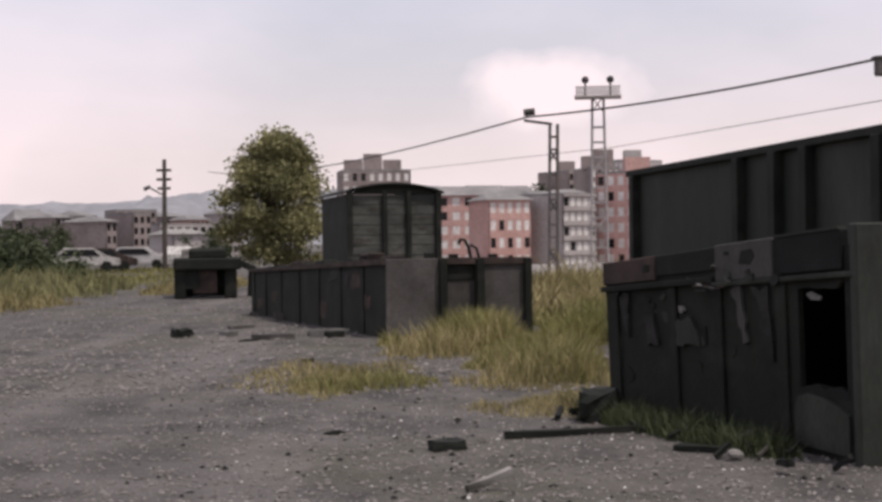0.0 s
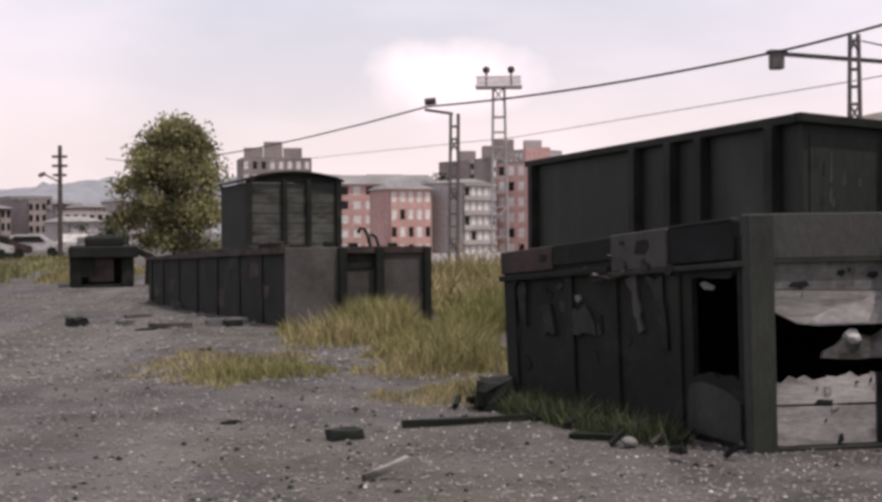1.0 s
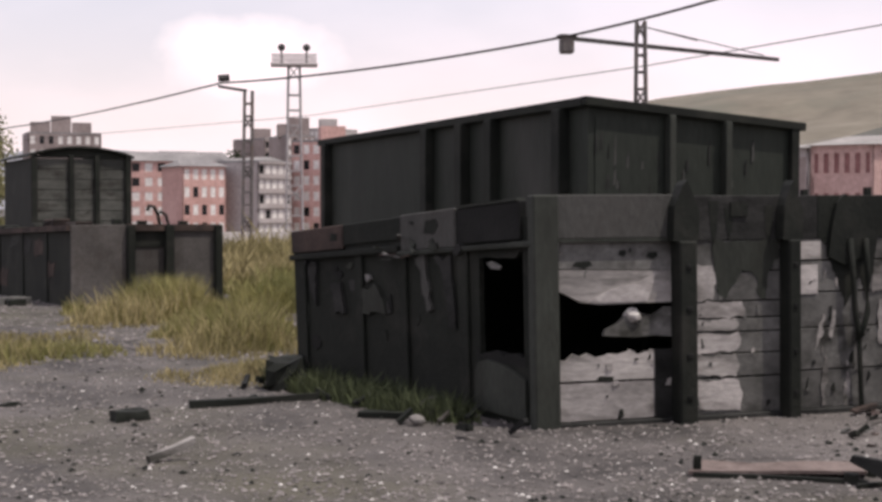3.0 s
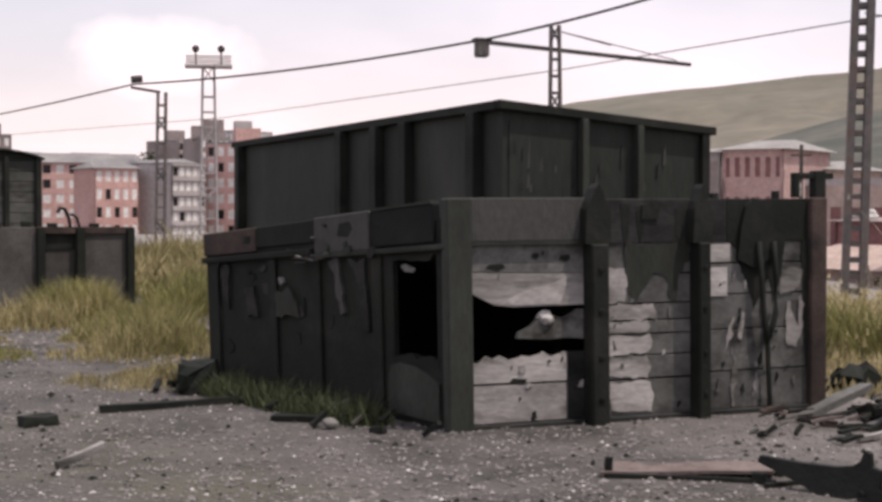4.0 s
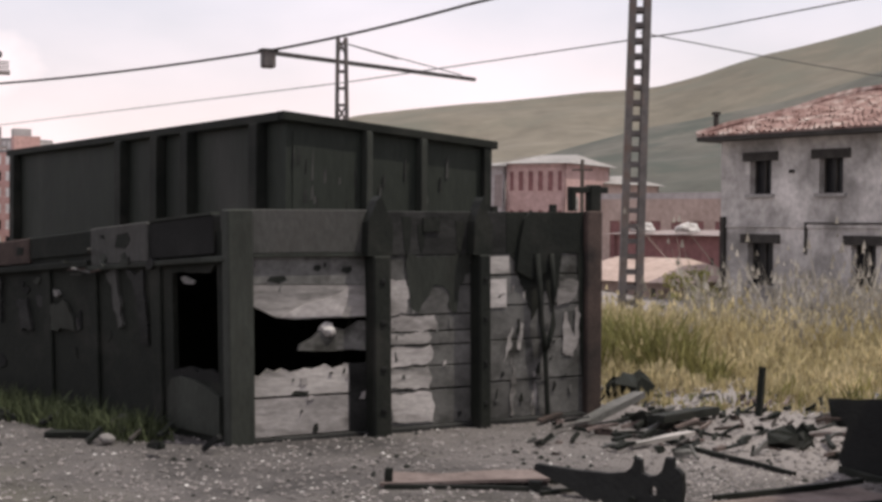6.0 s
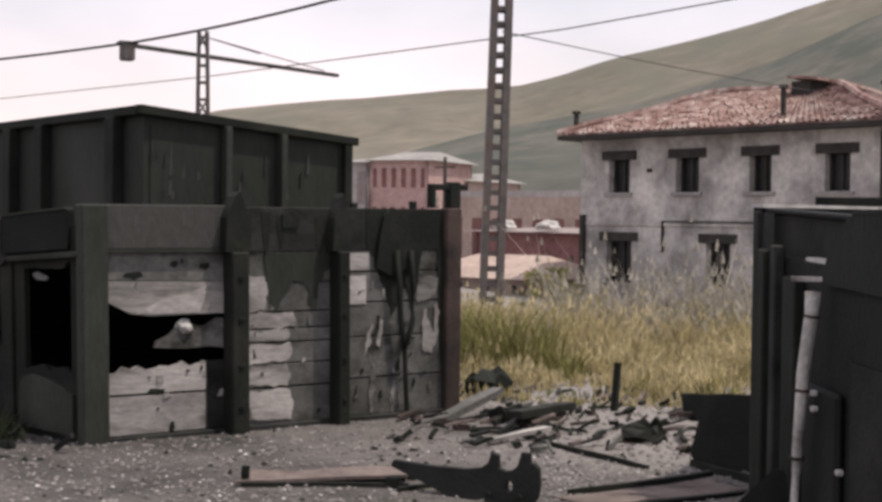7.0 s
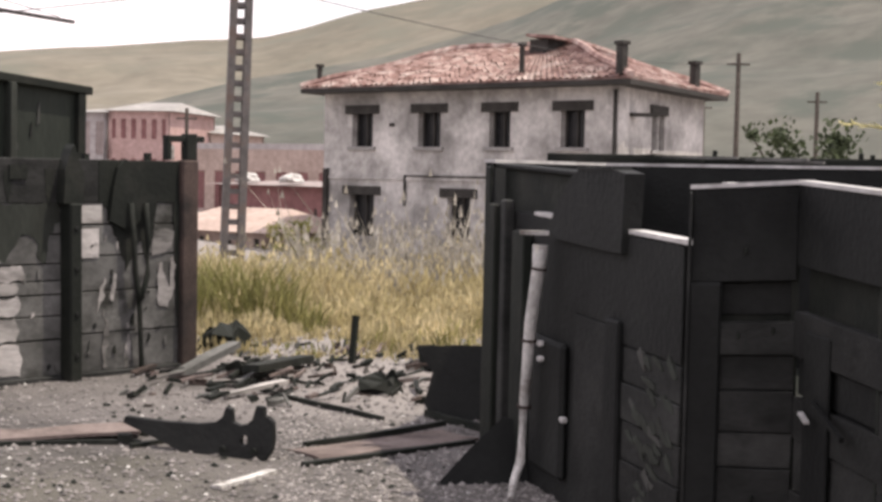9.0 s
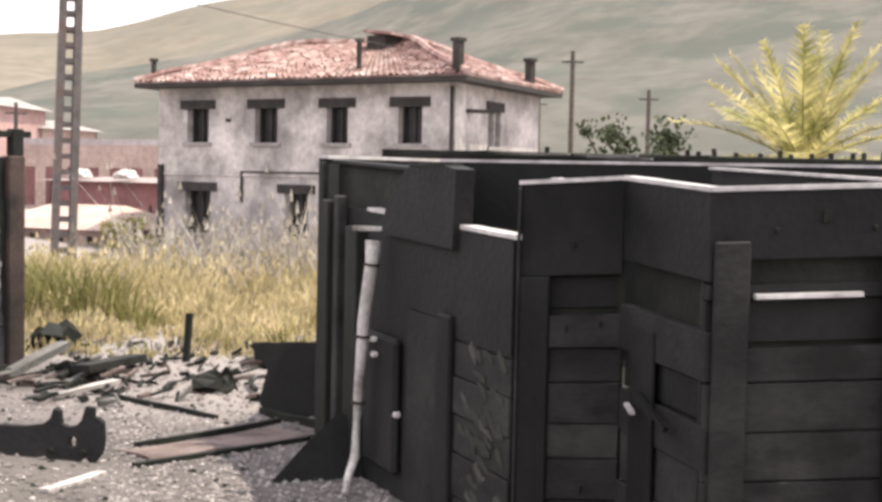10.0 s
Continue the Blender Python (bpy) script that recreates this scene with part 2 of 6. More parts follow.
M_CABLE = mat("cable", (0.05, 0.046, 0.045), (0.07, 0.065, 0.063), scale=2, rough=0.7, fine=10, bump=0.0)
M_BARK = mat("bark", (0.07, 0.06, 0.05), (0.12, 0.1, 0.085), scale=4, rough=0.95, fine=30)
M_GRASS = leaf_mat("dry_grass", (0.34, 0.28, 0.13), (0.72, 0.61, 0.38), scale=0.6)
M_GREEN = leaf_mat("green_grass", (0.17, 0.175, 0.06), (0.36, 0.32, 0.13), scale=0.6)
M_WEED = leaf_mat("dry_weed", (0.30, 0.27, 0.22), (0.48, 0.44, 0.38), scale=0.5)
M_OLIVEGRASS = leaf_mat("olive_dry_grass", (0.22, 0.19, 0.085), (0.48, 0.40, 0.21), scale=0.6)
M_LEAF = leaf_mat("tree_leaf", (0.14, 0.14, 0.065), (0.36, 0.335, 0.165), scale=0.5, through_light=0.3)
M_DARKLEAF = leaf_mat("scrub_leaf", (0.045, 0.06, 0.03), (0.10, 0.115, 0.055), scale=0.1, through_light=0.2)
# High colour is a sunlit highlight mixed through the fronds.
M_PALM = leaf_mat("palm_frond", (0.26, 0.26, 0.08), (0.74, 0.66, 0.32), scale=1.2, through_light=0.4)


# ---- builders ----
def polar(az, dist, z=0.0):
    a = radians(az)
    return Vector((math.sin(a) * dist, math.cos(a) * dist, z))


def thing(name, base, label, category, group="", kind=""):
    ob = tagged(new(name), label, category, group, kind)
    ob.location = base
    ob.empty_display_size = 0.2
    return ob


def root_inverse(ob):
    at = Vector((0, 0, 0))
    while ob:
        at = at + Vector(ob.location)
        ob = ob.parent
    return Matrix.Translation(-at)


def link(name, mesh, material, parent=None, label="", kind=""):
    mesh.materials.append(material)
    ob = new(name, mesh)
    if parent:
        ob.parent = parent
        top = parent.parent or parent
        ob.matrix_parent_inverse = Matrix.Translation(-Vector(top.location)) if parent is top else Matrix.Identity(4)
    return tagged(ob, label, kind=kind)


def part(name, bm, material, parent=None, label="", kind="", smooth=False):
    me = bpy.data.meshes.new(name)
    bmesh.ops.recalc_face_normals(bm, faces=bm.faces)
    bm.to_mesh(me)
    bm.free()
    if smooth:
        me.polygons.foreach_set("use_smooth", [True] * len(me.polygons))
    return link(name, me, material, parent, label, kind)


def np_part(name, verts, faces, material, parent=None, label="", kind=""):
    me = bpy.data.meshes.new(name)
    me.from_pydata(np.asarray(verts).tolist(), [], np.asarray(faces).tolist())
    me.update()
    return link(name, me, material, parent, label, kind)


def hexa(bm, corners, bevel=0.0):
    """A box from eight corners: four below in turn, four above in the same turn."""
    v = [bm.verts.new(c) for c in corners]
    fs = [bm.faces.new([v[i] for i in q]) for q in ((3, 2, 1, 0), (4, 5, 6, 7), (0, 1, 5, 4), (1, 2, 6, 5), (2, 3, 7, 6), (3, 0, 4, 7))]
    if bevel:
        edges = list({e for f in fs for e in f.edges})
        bmesh.ops.bevel(bm, geom=edges, offset=bevel, segments=1, affect="EDGES", profile=0.6)
    return bm


class Face:
    """A wall seen square on: u along it, v up it (both 0 to 1), w metres out of it."""

    def __init__(self, bl, br, tr, tl):
        self.c = [Vector(p) for p in (bl, br, tr, tl)]
        self.n = (self.c[1] - self.c[0]).cross(self.c[3] - self.c[0]).normalized()
        self.width = (self.c[1] - self.c[0]).length
        self.height = (self.c[3] - self.c[0]).length

    def at(self, u, v, w=0.0):
        a, b, c, d = self.c
        return (a * (1 - u) + b * u) * (1 - v) + (d * (1 - u) + c * u) * v + self.n * w

    def slab(self, u0, u1, v0, v1, w0, w1, bm=None, bevel=0.0, lean=0.0):
        bm = bm or bmesh.new()
        q = [self.at(u0, v0, w0), self.at(u1, v0, w0), self.at(u1, v0, w1), self.at(u0, v0, w1)]
        p = [self.at(u0 + lean, v1, w0), self.at(u1 + lean, v1, w0), self.at(u1 + lean, v1, w1), self.at(u0 + lean, v1, w1)]
        return hexa(bm, q + p, bevel)

    def ragged(self, pts, w0, w1, fray=0.0):
        """A plate of any outline in u, v; fray: metres by which its edge wanders."""
        bm = bmesh.new()
        if fray:
            fine = []
            for (u, v), (p, q) in zip(pts, [*pts[1:], pts[0]]):
                n = max(1, int(math.hypot((p - u) * self.width, (q - v) * self.height) / (fray * 1.6)))
                for i in range(n):
                    a, b = u + (p - u) * i / n, v + (q - v) * i / n
                    here = Vector((a * self.width, b * self.height, 0)) / (fray * 3.5)
                    fine.append((a + fray * noise.noise(here) * 1.6 / self.width, b + fray * noise.noise(here + Vector((0, 0, 9))) * 1.6 / self.height))
            pts = fine
        a = [bm.verts.new(self.at(u, v, w1)) for u, v in pts]
        b = [bm.verts.new(self.at(u, v, w0)) for u, v in pts]
        bm.faces.new(a)
        bm.faces.new(b[::-1])
        for i in range(len(a)):
            j = (i + 1) % len(a)
            bm.faces.new((a[j], a[i], b[i], b[j]))
        bmesh.ops.triangulate(bm, faces=[f for f in bm.faces if len(f.verts) > 4])
        return bm


def tube(points, radius, sides=8, bm=None, taper=1.0):
    bm = bm or bmesh.new()
    pts = [Vector(p) for p in points]
    rings = []
    for i, p in enumerate(pts):
        d = (pts[min(i + 1, len(pts) - 1)] - pts[max(i - 1, 0)]).normalized()
        side = d.cross(Vector((0, 0, 1)))
        side = side.normalized() if side.length > 1e-3 else Vector((1, 0, 0))
        up = side.cross(d)
        r = radius * (1 + (taper - 1) * i / max(len(pts) - 1, 1))
        rings.append([bm.verts.new(p + (side * math.cos(k * 2 * math.pi / sides) + up * math.sin(k * 2 * math.pi / sides)) * r) for k in range(sides)])
    for a, b in zip(rings, rings[1:]):
        for k in range(sides):
            bm.faces.new((a[k], a[(k + 1) % sides], b[(k + 1) % sides], b[k]))
    bm.faces.new(rings[0][::-1])
    bm.faces.new(rings[-1])
    return bm


def beam(a, b, w, h, bm=None, bevel=0.0, up=(0, 0, 1)):
    """A squared bar from a to b."""
    bm = bm or bmesh.new()
    a, b = Vector(a), Vector(b)
    d = (b - a).normalized()
    s = d.cross(Vector(up))
    s = s.normalized() if s.length > 1e-3 else Vector((1, 0, 0))
    t = s.cross(d)
    s, t = s * w / 2, t * h / 2
    return hexa(bm, [a - s - t, a + s - t, b + s - t, b - s - t, a - s + t, a + s + t, b + s + t, b - s + t], bevel)


# ---- ground, hills ----
def smooth(a, b, x):
    t = min(max((x - a) / (b - a), 0.0), 1.0)
    return t * t * (3 - 2 * t)


def ground_z(x, y):
    d, az = math.hypot(x, y), math.degrees(math.atan2(x, y))
    z = noise.noise((x * 0.35, y * 0.35, 3.1)) * 0.05 * smooth(3, 9, d) + noise.noise((x * 1.3, y * 1.3, 7.7)) * 0.018
    z -= 1.35 * smooth(17, 40, d) * smooth(20, 33, az) + 0.9 * smooth(30, 90, d) * smooth(22, 4, az) * smooth(-9, 2, az)
    return z - 2.5 * smooth(110, 300, d)


def build_ground():
    radii = [0.0] + [1.5 + 0.22 * i for i in range(110)] + [26 * 1.055 ** i for i in range(1, 100)]
    turns = 240
    bm = bmesh.new()
    rings = []
    for r in radii[1:]:
        rings.append([bm.verts.new((math.sin(2 * math.pi * k / turns) * r, math.cos(2 * math.pi * k / turns) * r, ground_z(math.sin(2 * math.pi * k / turns) * r, math.cos(2 * math.pi * k / turns) * r))) for k in range(turns)])
    mid = bm.verts.new((0, 0, 0))
    for k in range(turns):
        bm.faces.new((mid, rings[0][(k + 1) % turns], rings[0][k]))
    for a, b in zip(rings, rings[1:]):
        for k in range(turns):
            bm.faces.new((a[k], a[(k + 1) % turns], b[(k + 1) % turns], b[k]))
    return tagged(part("ground", bm, M_GRAVEL, smooth=True), "grey cinder and gravel yard ground with worn tracks", "ground", kind="structure")


build_ground()


def build_hill(name, crest, r_foot, r_top, material, label, roughness):
    """A slope from r_foot up to the crest line, whose heights are given as degrees above the eye by heading."""
    heads = sorted(crest)
    bm = bmesh.new()
    rows = []
    cols = 260
    for j in range(34):
        v = j / 33
        row = []
        for i in range(cols):
            az = heads[0] + (heads[-1] - heads[0]) * i / (cols - 1)
            el = float(np.interp(az, heads, [crest[h] for h in heads]))
            r = r_foot + (r_top - r_foot) * v
            top = EYE + r_top * math.tan(radians(el))
            p = polar(az, r)
            z = -4 + (top + 4) * (v ** 1.15)
            z += noise.fractal((p.x * 0.006, p.y * 0.006, 1.7), 1.0, 2.0, 5) * roughness * v * (1.02 - v) * 3
            z += noise.noise((p.x * 0.03, p.y * 0.03, 4)) * roughness * 0.06 * v
            row.append(bm.verts.new((p.x, p.y, z)))
        rows.append(row)
    for a, b in zip(rows, rows[1:]):
        for i in range(cols - 1):
            bm.faces.new((a[i], a[i + 1], b[i + 1], b[i]))
    return tagged(part(name, bm, material, smooth=True), label, "hill", kind="structure")


build_hill("hillside", {12: 2.2, 17: 3.4, 20.4: 4.1, 23.4: 4.45, 26.6: 4.78, 29.4: 5.08, 32: 5.25, 33.8: 5.77, 36: 6.45, 38.2: 6.91, 41.8: 7.84, 48: 9.8, 54: 11.5, 62: 13.5, 75: 14.5, 95: 12},
           520, 1100, M_HILL, "dry olive-brown mountain side behind the yard", 14)
build_hill("scrub_hill", {20: 0.6, 24: 1.6, 28: 2.7, 31.5: 3.64, 34.6: 4.28, 36.8: 4.68, 39.4: 5.41, 42: 6.35, 45: 7.7, 50: 9.7, 58: 12.0, 66: 13.5, 80: 14, 95: 12},
           230, 620, M_SCRUBHILL, "grey-green scrubby lower mountain slope", 12)
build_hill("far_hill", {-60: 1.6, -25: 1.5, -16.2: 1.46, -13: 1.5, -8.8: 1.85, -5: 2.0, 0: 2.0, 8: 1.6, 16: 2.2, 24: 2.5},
           1500, 2800, M_HAZEHILL, "distant hill ridge beyond the town, haze mixed into its colour", 60)


# ---- wagon bodies ----
def jag(u0, u1, v, amp, steps, seed):
    rnd = random.Random(seed)
    return [(u0 + (u1 - u0) * i / steps, v + rnd.uniform(-amp, amp)) for i in range(steps + 1)]


def cut_wagon_end():
    """The nearest wagon body, standing on the ground: its plank end and its dark side."""
    base = Vector((3.6, 12.3, 0))
    ob = thing("wagon_body", base, "black and grey plank wagon body with a broken end board", "wagon")
    rag = random.Random(29)
    front = Face((3.02, 10.74, -0.06), (6.32, 11.14, -0.03), (6.30, 11.12, 1.745), (2.99, 10.75, 1.725))
    side = Face((1.56, 13.75, -0.06), (3.02, 10.74, -0.06), (2.99, 10.76, 1.70), (1.52, 13.85, 1.40))
    # hidden flank and back; unseen lid added to keep the inside dark
    right = Face((6.32, 11.14, -0.03), (5.6, 14.6, 0), (5.6, 14.6, 1.6), (6.30, 11.12, 1.745))
    back = Face((5.6, 14.6, -0.05), (1.56, 13.75, -0.06), (1.52, 13.85, 1.40), (5.6, 14.6, 1.6))
    for f in (right, back):
        part("side_wall", f.slab(0.01, 0.99, 0.0, 0.98, -0.06, 0.0), M_BLACK, ob)
    bm = bmesh.new()
    hexa(bm, [Vector(p) for p in ((1.6, 13.7, 1.2), (3.05, 10.85, 1.5), (6.2, 11.25, 1.5), (5.5, 14.5, 1.4), (1.6, 13.7, 1.25), (3.05, 10.85, 1.55), (6.2, 11.25, 1.55), (5.5, 14.5, 1.45))])
    part("inner_sheet", bm, M_BLACK, ob)
    # end: posts
    F = front
    part("corner_post", F.slab(-0.016, 0.045, -0.02, 1.0, -0.05, 0.075, bevel=0.012), M_OLIVE, ob, "olive-grey angle-iron corner post")
    for u, w in ((0.332, 0.045), (0.618, 0.032)):
        post = part("stanchion", F.slab(u, u + w, -0.03, 0.80, 0.0, 0.16, bevel=0.012), M_BLACK, ob, "black steel end stanchion")
        part("stanchion_head", F.ragged([(u - 0.012, 0.8), (u + w + 0.008, 0.8), (u + w + 0.01, 0.93), (u + w * 0.75, 1.0), (u + w * 0.55, 1.06), (u + w * 0.3, 1.04), (u - 0.008, 0.95)], 0.0, 0.13), M_BLACK, post)
        for v in (0.12, 0.3, 0.5, 0.68):
            part("rivet", F.slab(u + w * 0.35, u + w * 0.65, v, v + 0.02, 0.16, 0.172, bevel=0.004), M_SOOT, post)
    part("corner_post", F.slab(0.955, 1.004, -0.02, 1.0, -0.05, 0.06, bevel=0.012), M_RUST, ob, "rusty dark corner post")
    part("tall_post", F.slab(0.972, 1.006, 1.0, 1.125, -0.06, 0.03, bevel=0.008), M_BLACK, ob)
    part("cap_bar", F.slab(0.915, 1.03, 1.085, 1.115, -0.05, 0.02, bevel=0.006), M_BLACK, ob)
    part("cap_bar", F.slab(0.915, 0.93, 1.0, 1.10, -0.05, 0.02, bevel=0.006), M_BLACK, ob)
    part("white_plate", F.slab(0.94, 0.966, 1.0, 1.07, -0.14, -0.12), M_WHITE, ob, "small white plate on the rim")
    for u, h in ((0.66, 1.025), (0.685, 1.02), (0.86, 1.03)):
        part("rim_stub", F.slab(u, u + 0.014, 0.99, h, -0.05, 0.0), M_BLACK, ob)
    # end: top boards
    part("top_board", F.slab(0.045, 0.34, 0.815, 1.0, -0.04, 0.02, bevel=0.006), M_GREYSTEEL, ob, "plain olive-grey top board")
    top = part("top_board", F.slab(0.37, 0.625, 0.80, 0.995, -0.04, 0.015, bevel=0.006), M_SOOTPLANK, ob)
    # black plate laid on, standing for the dark of a hole in the board
    part("bolt_plate", F.slab(0.485, 0.53, 0.905, 0.965, 0.015, 0.03), M_BLACK, top)
    for u, v, h in ((0.43, 0.80, 0.17), (0.47, 0.82, 0.12), (0.575, 0.80, 0.15)):
        part("tar_run", F.ragged([(u, v + h), (u + 0.025, v + h), (u + 0.02, v + 0.03), (u + 0.012, v - 0.02), (u + 0.004, v + 0.04)], 0.012, 0.019), M_BLACK, top)
    part("top_board", F.slab(0.648, 0.72, 0.80, 0.995, -0.04, 0.015, bevel=0.006), M_SOOTPLANK, ob)
    part("top_board", F.slab(0.72, 0.955, 0.80, 0.995, -0.04, 0.012, bevel=0.006), M_BLACK, ob)
    part("rail", F.slab(0.045, 0.34, 0.80, 0.815, -0.03, 0.04), M_OLIVE, ob)
    part("sill", F.slab(0.04, 0.97, -0.03, 0.04, -0.05, 0.05, bevel=0.01), M_SOOTPLANK, ob, "dark bottom sill")
    # end: first bay, broken through
    part("plank", F.ragged([(0.045, 0.69), (0.345, 0.675), (0.345, 0.80), (0.045, 0.80)], -0.03, -0.004), M_GREYPLANK, ob)
    # black marks laid on the board, slightly proud of it
    for u, w, v in ((0.085, 0.05, 0.70), (0.20, 0.02, 0.745), (0.27, 0.03, 0.735)):
        part("gouge", F.ragged([(u, v), (u + w * 0.6, v - 0.012), (u + w, v + 0.002), (u + w * 0.9, v + 0.02), (u + w * 0.2, v + 0.018)], -0.006, 0.0), M_BLACK, ob)
    part("plank", F.ragged([(0.045, 0.685), (0.045, 0.60), (0.07, 0.578), (0.09, 0.56), (0.106, 0.545), (0.15, 0.536), (0.345, 0.538), (0.345, 0.672)], -0.03, 0.012), M_PALE, ob, "pale torn board over a black hole")
    # lit triangle on the torn board, its brightness put into the colour
    part("bare_split", F.ragged([(0.115, 0.545), (0.18, 0.60), (0.245, 0.625), (0.29, 0.662), (0.285, 0.61), (0.27, 0.543)], 0.008, 0.018), M_BARELITWOOD, ob, "split triangle of the torn board, painted pale as sunlit")
    part("plank", F.ragged([(0.165, 0.40), (0.17, 0.425), (0.20, 0.45)] + jag(0.225, 0.32, 0.50, 0.02, 6, 4) + [(0.345, 0.515), (0.345, 0.385), (0.30, 0.395), (0.24, 0.39)], -0.06, -0.02), M_GREYPLANK, ob, "splintered grey board end")
    part("plank", F.ragged([(0.05, 0.215), (0.345, 0.21), (0.345, 0.345)] + jag(0.335, 0.05, 0.318, 0.026, 16, 9)[1:], -0.03, 0.005), M_PALE, ob, "pale board with a jagged broken upper edge")
    part("gouge", F.ragged([(0.14, 0.215), (0.18, 0.205), (0.185, 0.225), (0.15, 0.232)], 0.0, 0.008), M_BLACK, ob)
    part("plank", F.ragged([(0.05, 0.045), (0.345, 0.045), (0.345, 0.20), (0.05, 0.205)], -0.03, 0.004), M_BARELITWOOD, ob, "worn pale bottom board")
    # dark strip added where the first stanchion's shadow falls on the boards
    part("filler_strip", F.slab(0.288, 0.345, 0.045, 0.335, -0.02, 0.014), M_SOOTPLANK, ob)
    bm = bmesh.new()
    bmesh.ops.create_icosphere(bm, subdivisions=2, radius=0.07)
    for v in bm.verts:
        v.co = Vector((v.co.x, v.co.y * 0.6, v.co.z * 0.8)) * (1 + 0.5 * noise.noise(v.co * 18)) + F.at(0.24, 0.485, -0.03)
    part("white_scrap", bm, M_WHITE, ob, "small white scrap caught in the hole")
    # end: second bay, sunlit half painted pale, stanchion-shaded half left grey
    for k, (v0, v1) in enumerate(((0.04, 0.195), (0.203, 0.30), (0.306, 0.395), (0.401, 0.455), (0.461, 0.53), (0.536, 0.66), (0.666, 0.80))):
        part("plank", F.slab(0.372, 0.625, v0, v1, -0.03, 0.004 + 0.004 * (k % 2), bevel=0.004), M_GREYPLANK, ob)
    for m, u0, u1, v0, v1 in ((M_BARELITWOOD, 0.38, 0.508, 0.055, 0.19), (M_PALE, 0.38, 0.50, 0.21, 0.295), (M_BARELITWOOD, 0.38, 0.505, 0.31, 0.39), (M_PALE, 0.38, 0.50, 0.405, 0.45), (M_BARELITWOOD, 0.378, 0.515, 0.465, 0.525), (M_BARELITWOOD, 0.378, 0.437, 0.54, 0.69)):
        rows = jag(u0, u1, v0, 0.006, 5, int(v0 * 1000)) + [(u1 + 0.01, (v0 + v1) / 2)] + jag(u1, u0, v1, 0.006, 5, int(v1 * 1000))
        part("bare_patch", F.ragged(rows, 0.004, 0.0125, fray=0.018), m, ob)
    # end: third bay
    for k, (v0, v1) in enumerate(((0.04, 0.21), (0.216, 0.40), (0.406, 0.56), (0.566, 0.70), (0.706, 0.80))):
        part("plank", F.slab(0.648, 0.955, v0, v1, -0.03, 0.004 + 0.004 * (k % 2), bevel=0.004), M_GREYPLANK, ob)
    # pale patches paint the lit board edge beside the second stanchion
    part("bare_patch", F.slab(0.668, 0.722, 0.555, 0.685, 0.004, 0.013), M_BARELITWOOD, ob)
    part("bare_patch", F.slab(0.668, 0.73, 0.71, 0.79, 0.004, 0.013), M_PALE, ob)
    # hanging brake pipes, their hook plate and rod
    for pts in (((0.803, 0.80), (0.808, 0.62), (0.812, 0.48), (0.82, 0.40), (0.824, 0.35)), ((0.846, 0.80), (0.848, 0.62), (0.847, 0.47), (0.838, 0.41), (0.826, 0.36))):
        part("brake_hose", tube([F.at(u, v, 0.06 + 0.02 * (v < 0.7)) for u, v in pts], 0.024, 8), M_BLACK, ob, "black hanging brake hose", smooth=True)
    part("hook_plate", F.ragged([(0.745, 0.72), (0.755, 0.86), (0.768, 0.96), (0.79, 1.0), (0.815, 0.97), (0.84, 0.9), (0.885, 0.84), (0.87, 0.76), (0.84, 0.72), (0.79, 0.68)], 0.015, 0.05), M_BLACK, ob, "black draw-hook plate")
    part("rod", tube([F.at(0.824, 0.40, 0.07), F.at(0.836, 0.03, 0.06)], 0.022, 6), M_BLACK, ob)
    # old paint scuffs and tar runs on the planks
    scuffs = [(M_BARELITWOOD, ((0.895, 0.52), (0.905, 0.52), (0.90, 0.40), (0.915, 0.36), (0.928, 0.40), (0.93, 0.54), (0.938, 0.55), (0.94, 0.39), (0.92, 0.31), (0.89, 0.33))),
              (M_PALE, ((0.872, 0.68), (0.94, 0.67), (0.93, 0.58), (0.875, 0.56))),
              (M_PALE, ((0.715, 0.30), (0.73, 0.34), (0.742, 0.45), (0.735, 0.46), (0.722, 0.37))),
              (M_PALE, ((0.755, 0.36), (0.765, 0.36), (0.775, 0.47), (0.768, 0.48))),
              (M_PALE, ((0.73, 0.09), (0.742, 0.09), (0.752, 0.27), (0.74, 0.28))),
              (M_PALE, ((0.80, 0.04), (0.812, 0.05), (0.81, 0.20), (0.80, 0.16))),
              (M_OLIVE, ((0.44, 0.80), (0.615, 0.80), (0.612, 0.72), (0.59, 0.66), (0.578, 0.545), (0.562, 0.535), (0.552, 0.64), (0.52, 0.67), (0.49, 0.60), (0.475, 0.55), (0.455, 0.56), (0.448, 0.68))),
              (M_BLACK, ((0.735, 0.80), (0.89, 0.80), (0.875, 0.70), (0.87, 0.60), (0.855, 0.52), (0.845, 0.64), (0.80, 0.50), (0.78, 0.60), (0.765, 0.66))),
              (M_BLACK, ((0.935, 0.80), (0.957, 0.80), (0.957, 0.15), (0.948, 0.30), (0.943, 0.52)))]
    for k in range(70):
        u, v = rag.uniform(0.05, 0.94), rag.uniform(0.05, 0.78)
        if 0.33 < v < 0.54 and u < 0.33:
            continue
        w, h = rag.uniform(0.004, 0.014), rag.uniform(0.01, 0.05)
        scuffs.append((rag.choice((M_SOOTPLANK, M_GREYPLANK, M_PALE, M_BLACK)), ((u, v), (u + w, v + h * 0.2), (u + w * 0.8, v + h), (u + w * 0.2, v + h * 0.8))))
    for m, pts in scuffs:
        part("tar_run" if m in (M_BLACK, M_OLIVE, M_SOOTPLANK) else "paint_scuff", F.ragged(pts, 0.008, 0.0145 + rag.uniform(0, 0.003), fray=0.02), m, ob)
    # dark side, shade put into its black, with the hole beside the corner post
    S = side
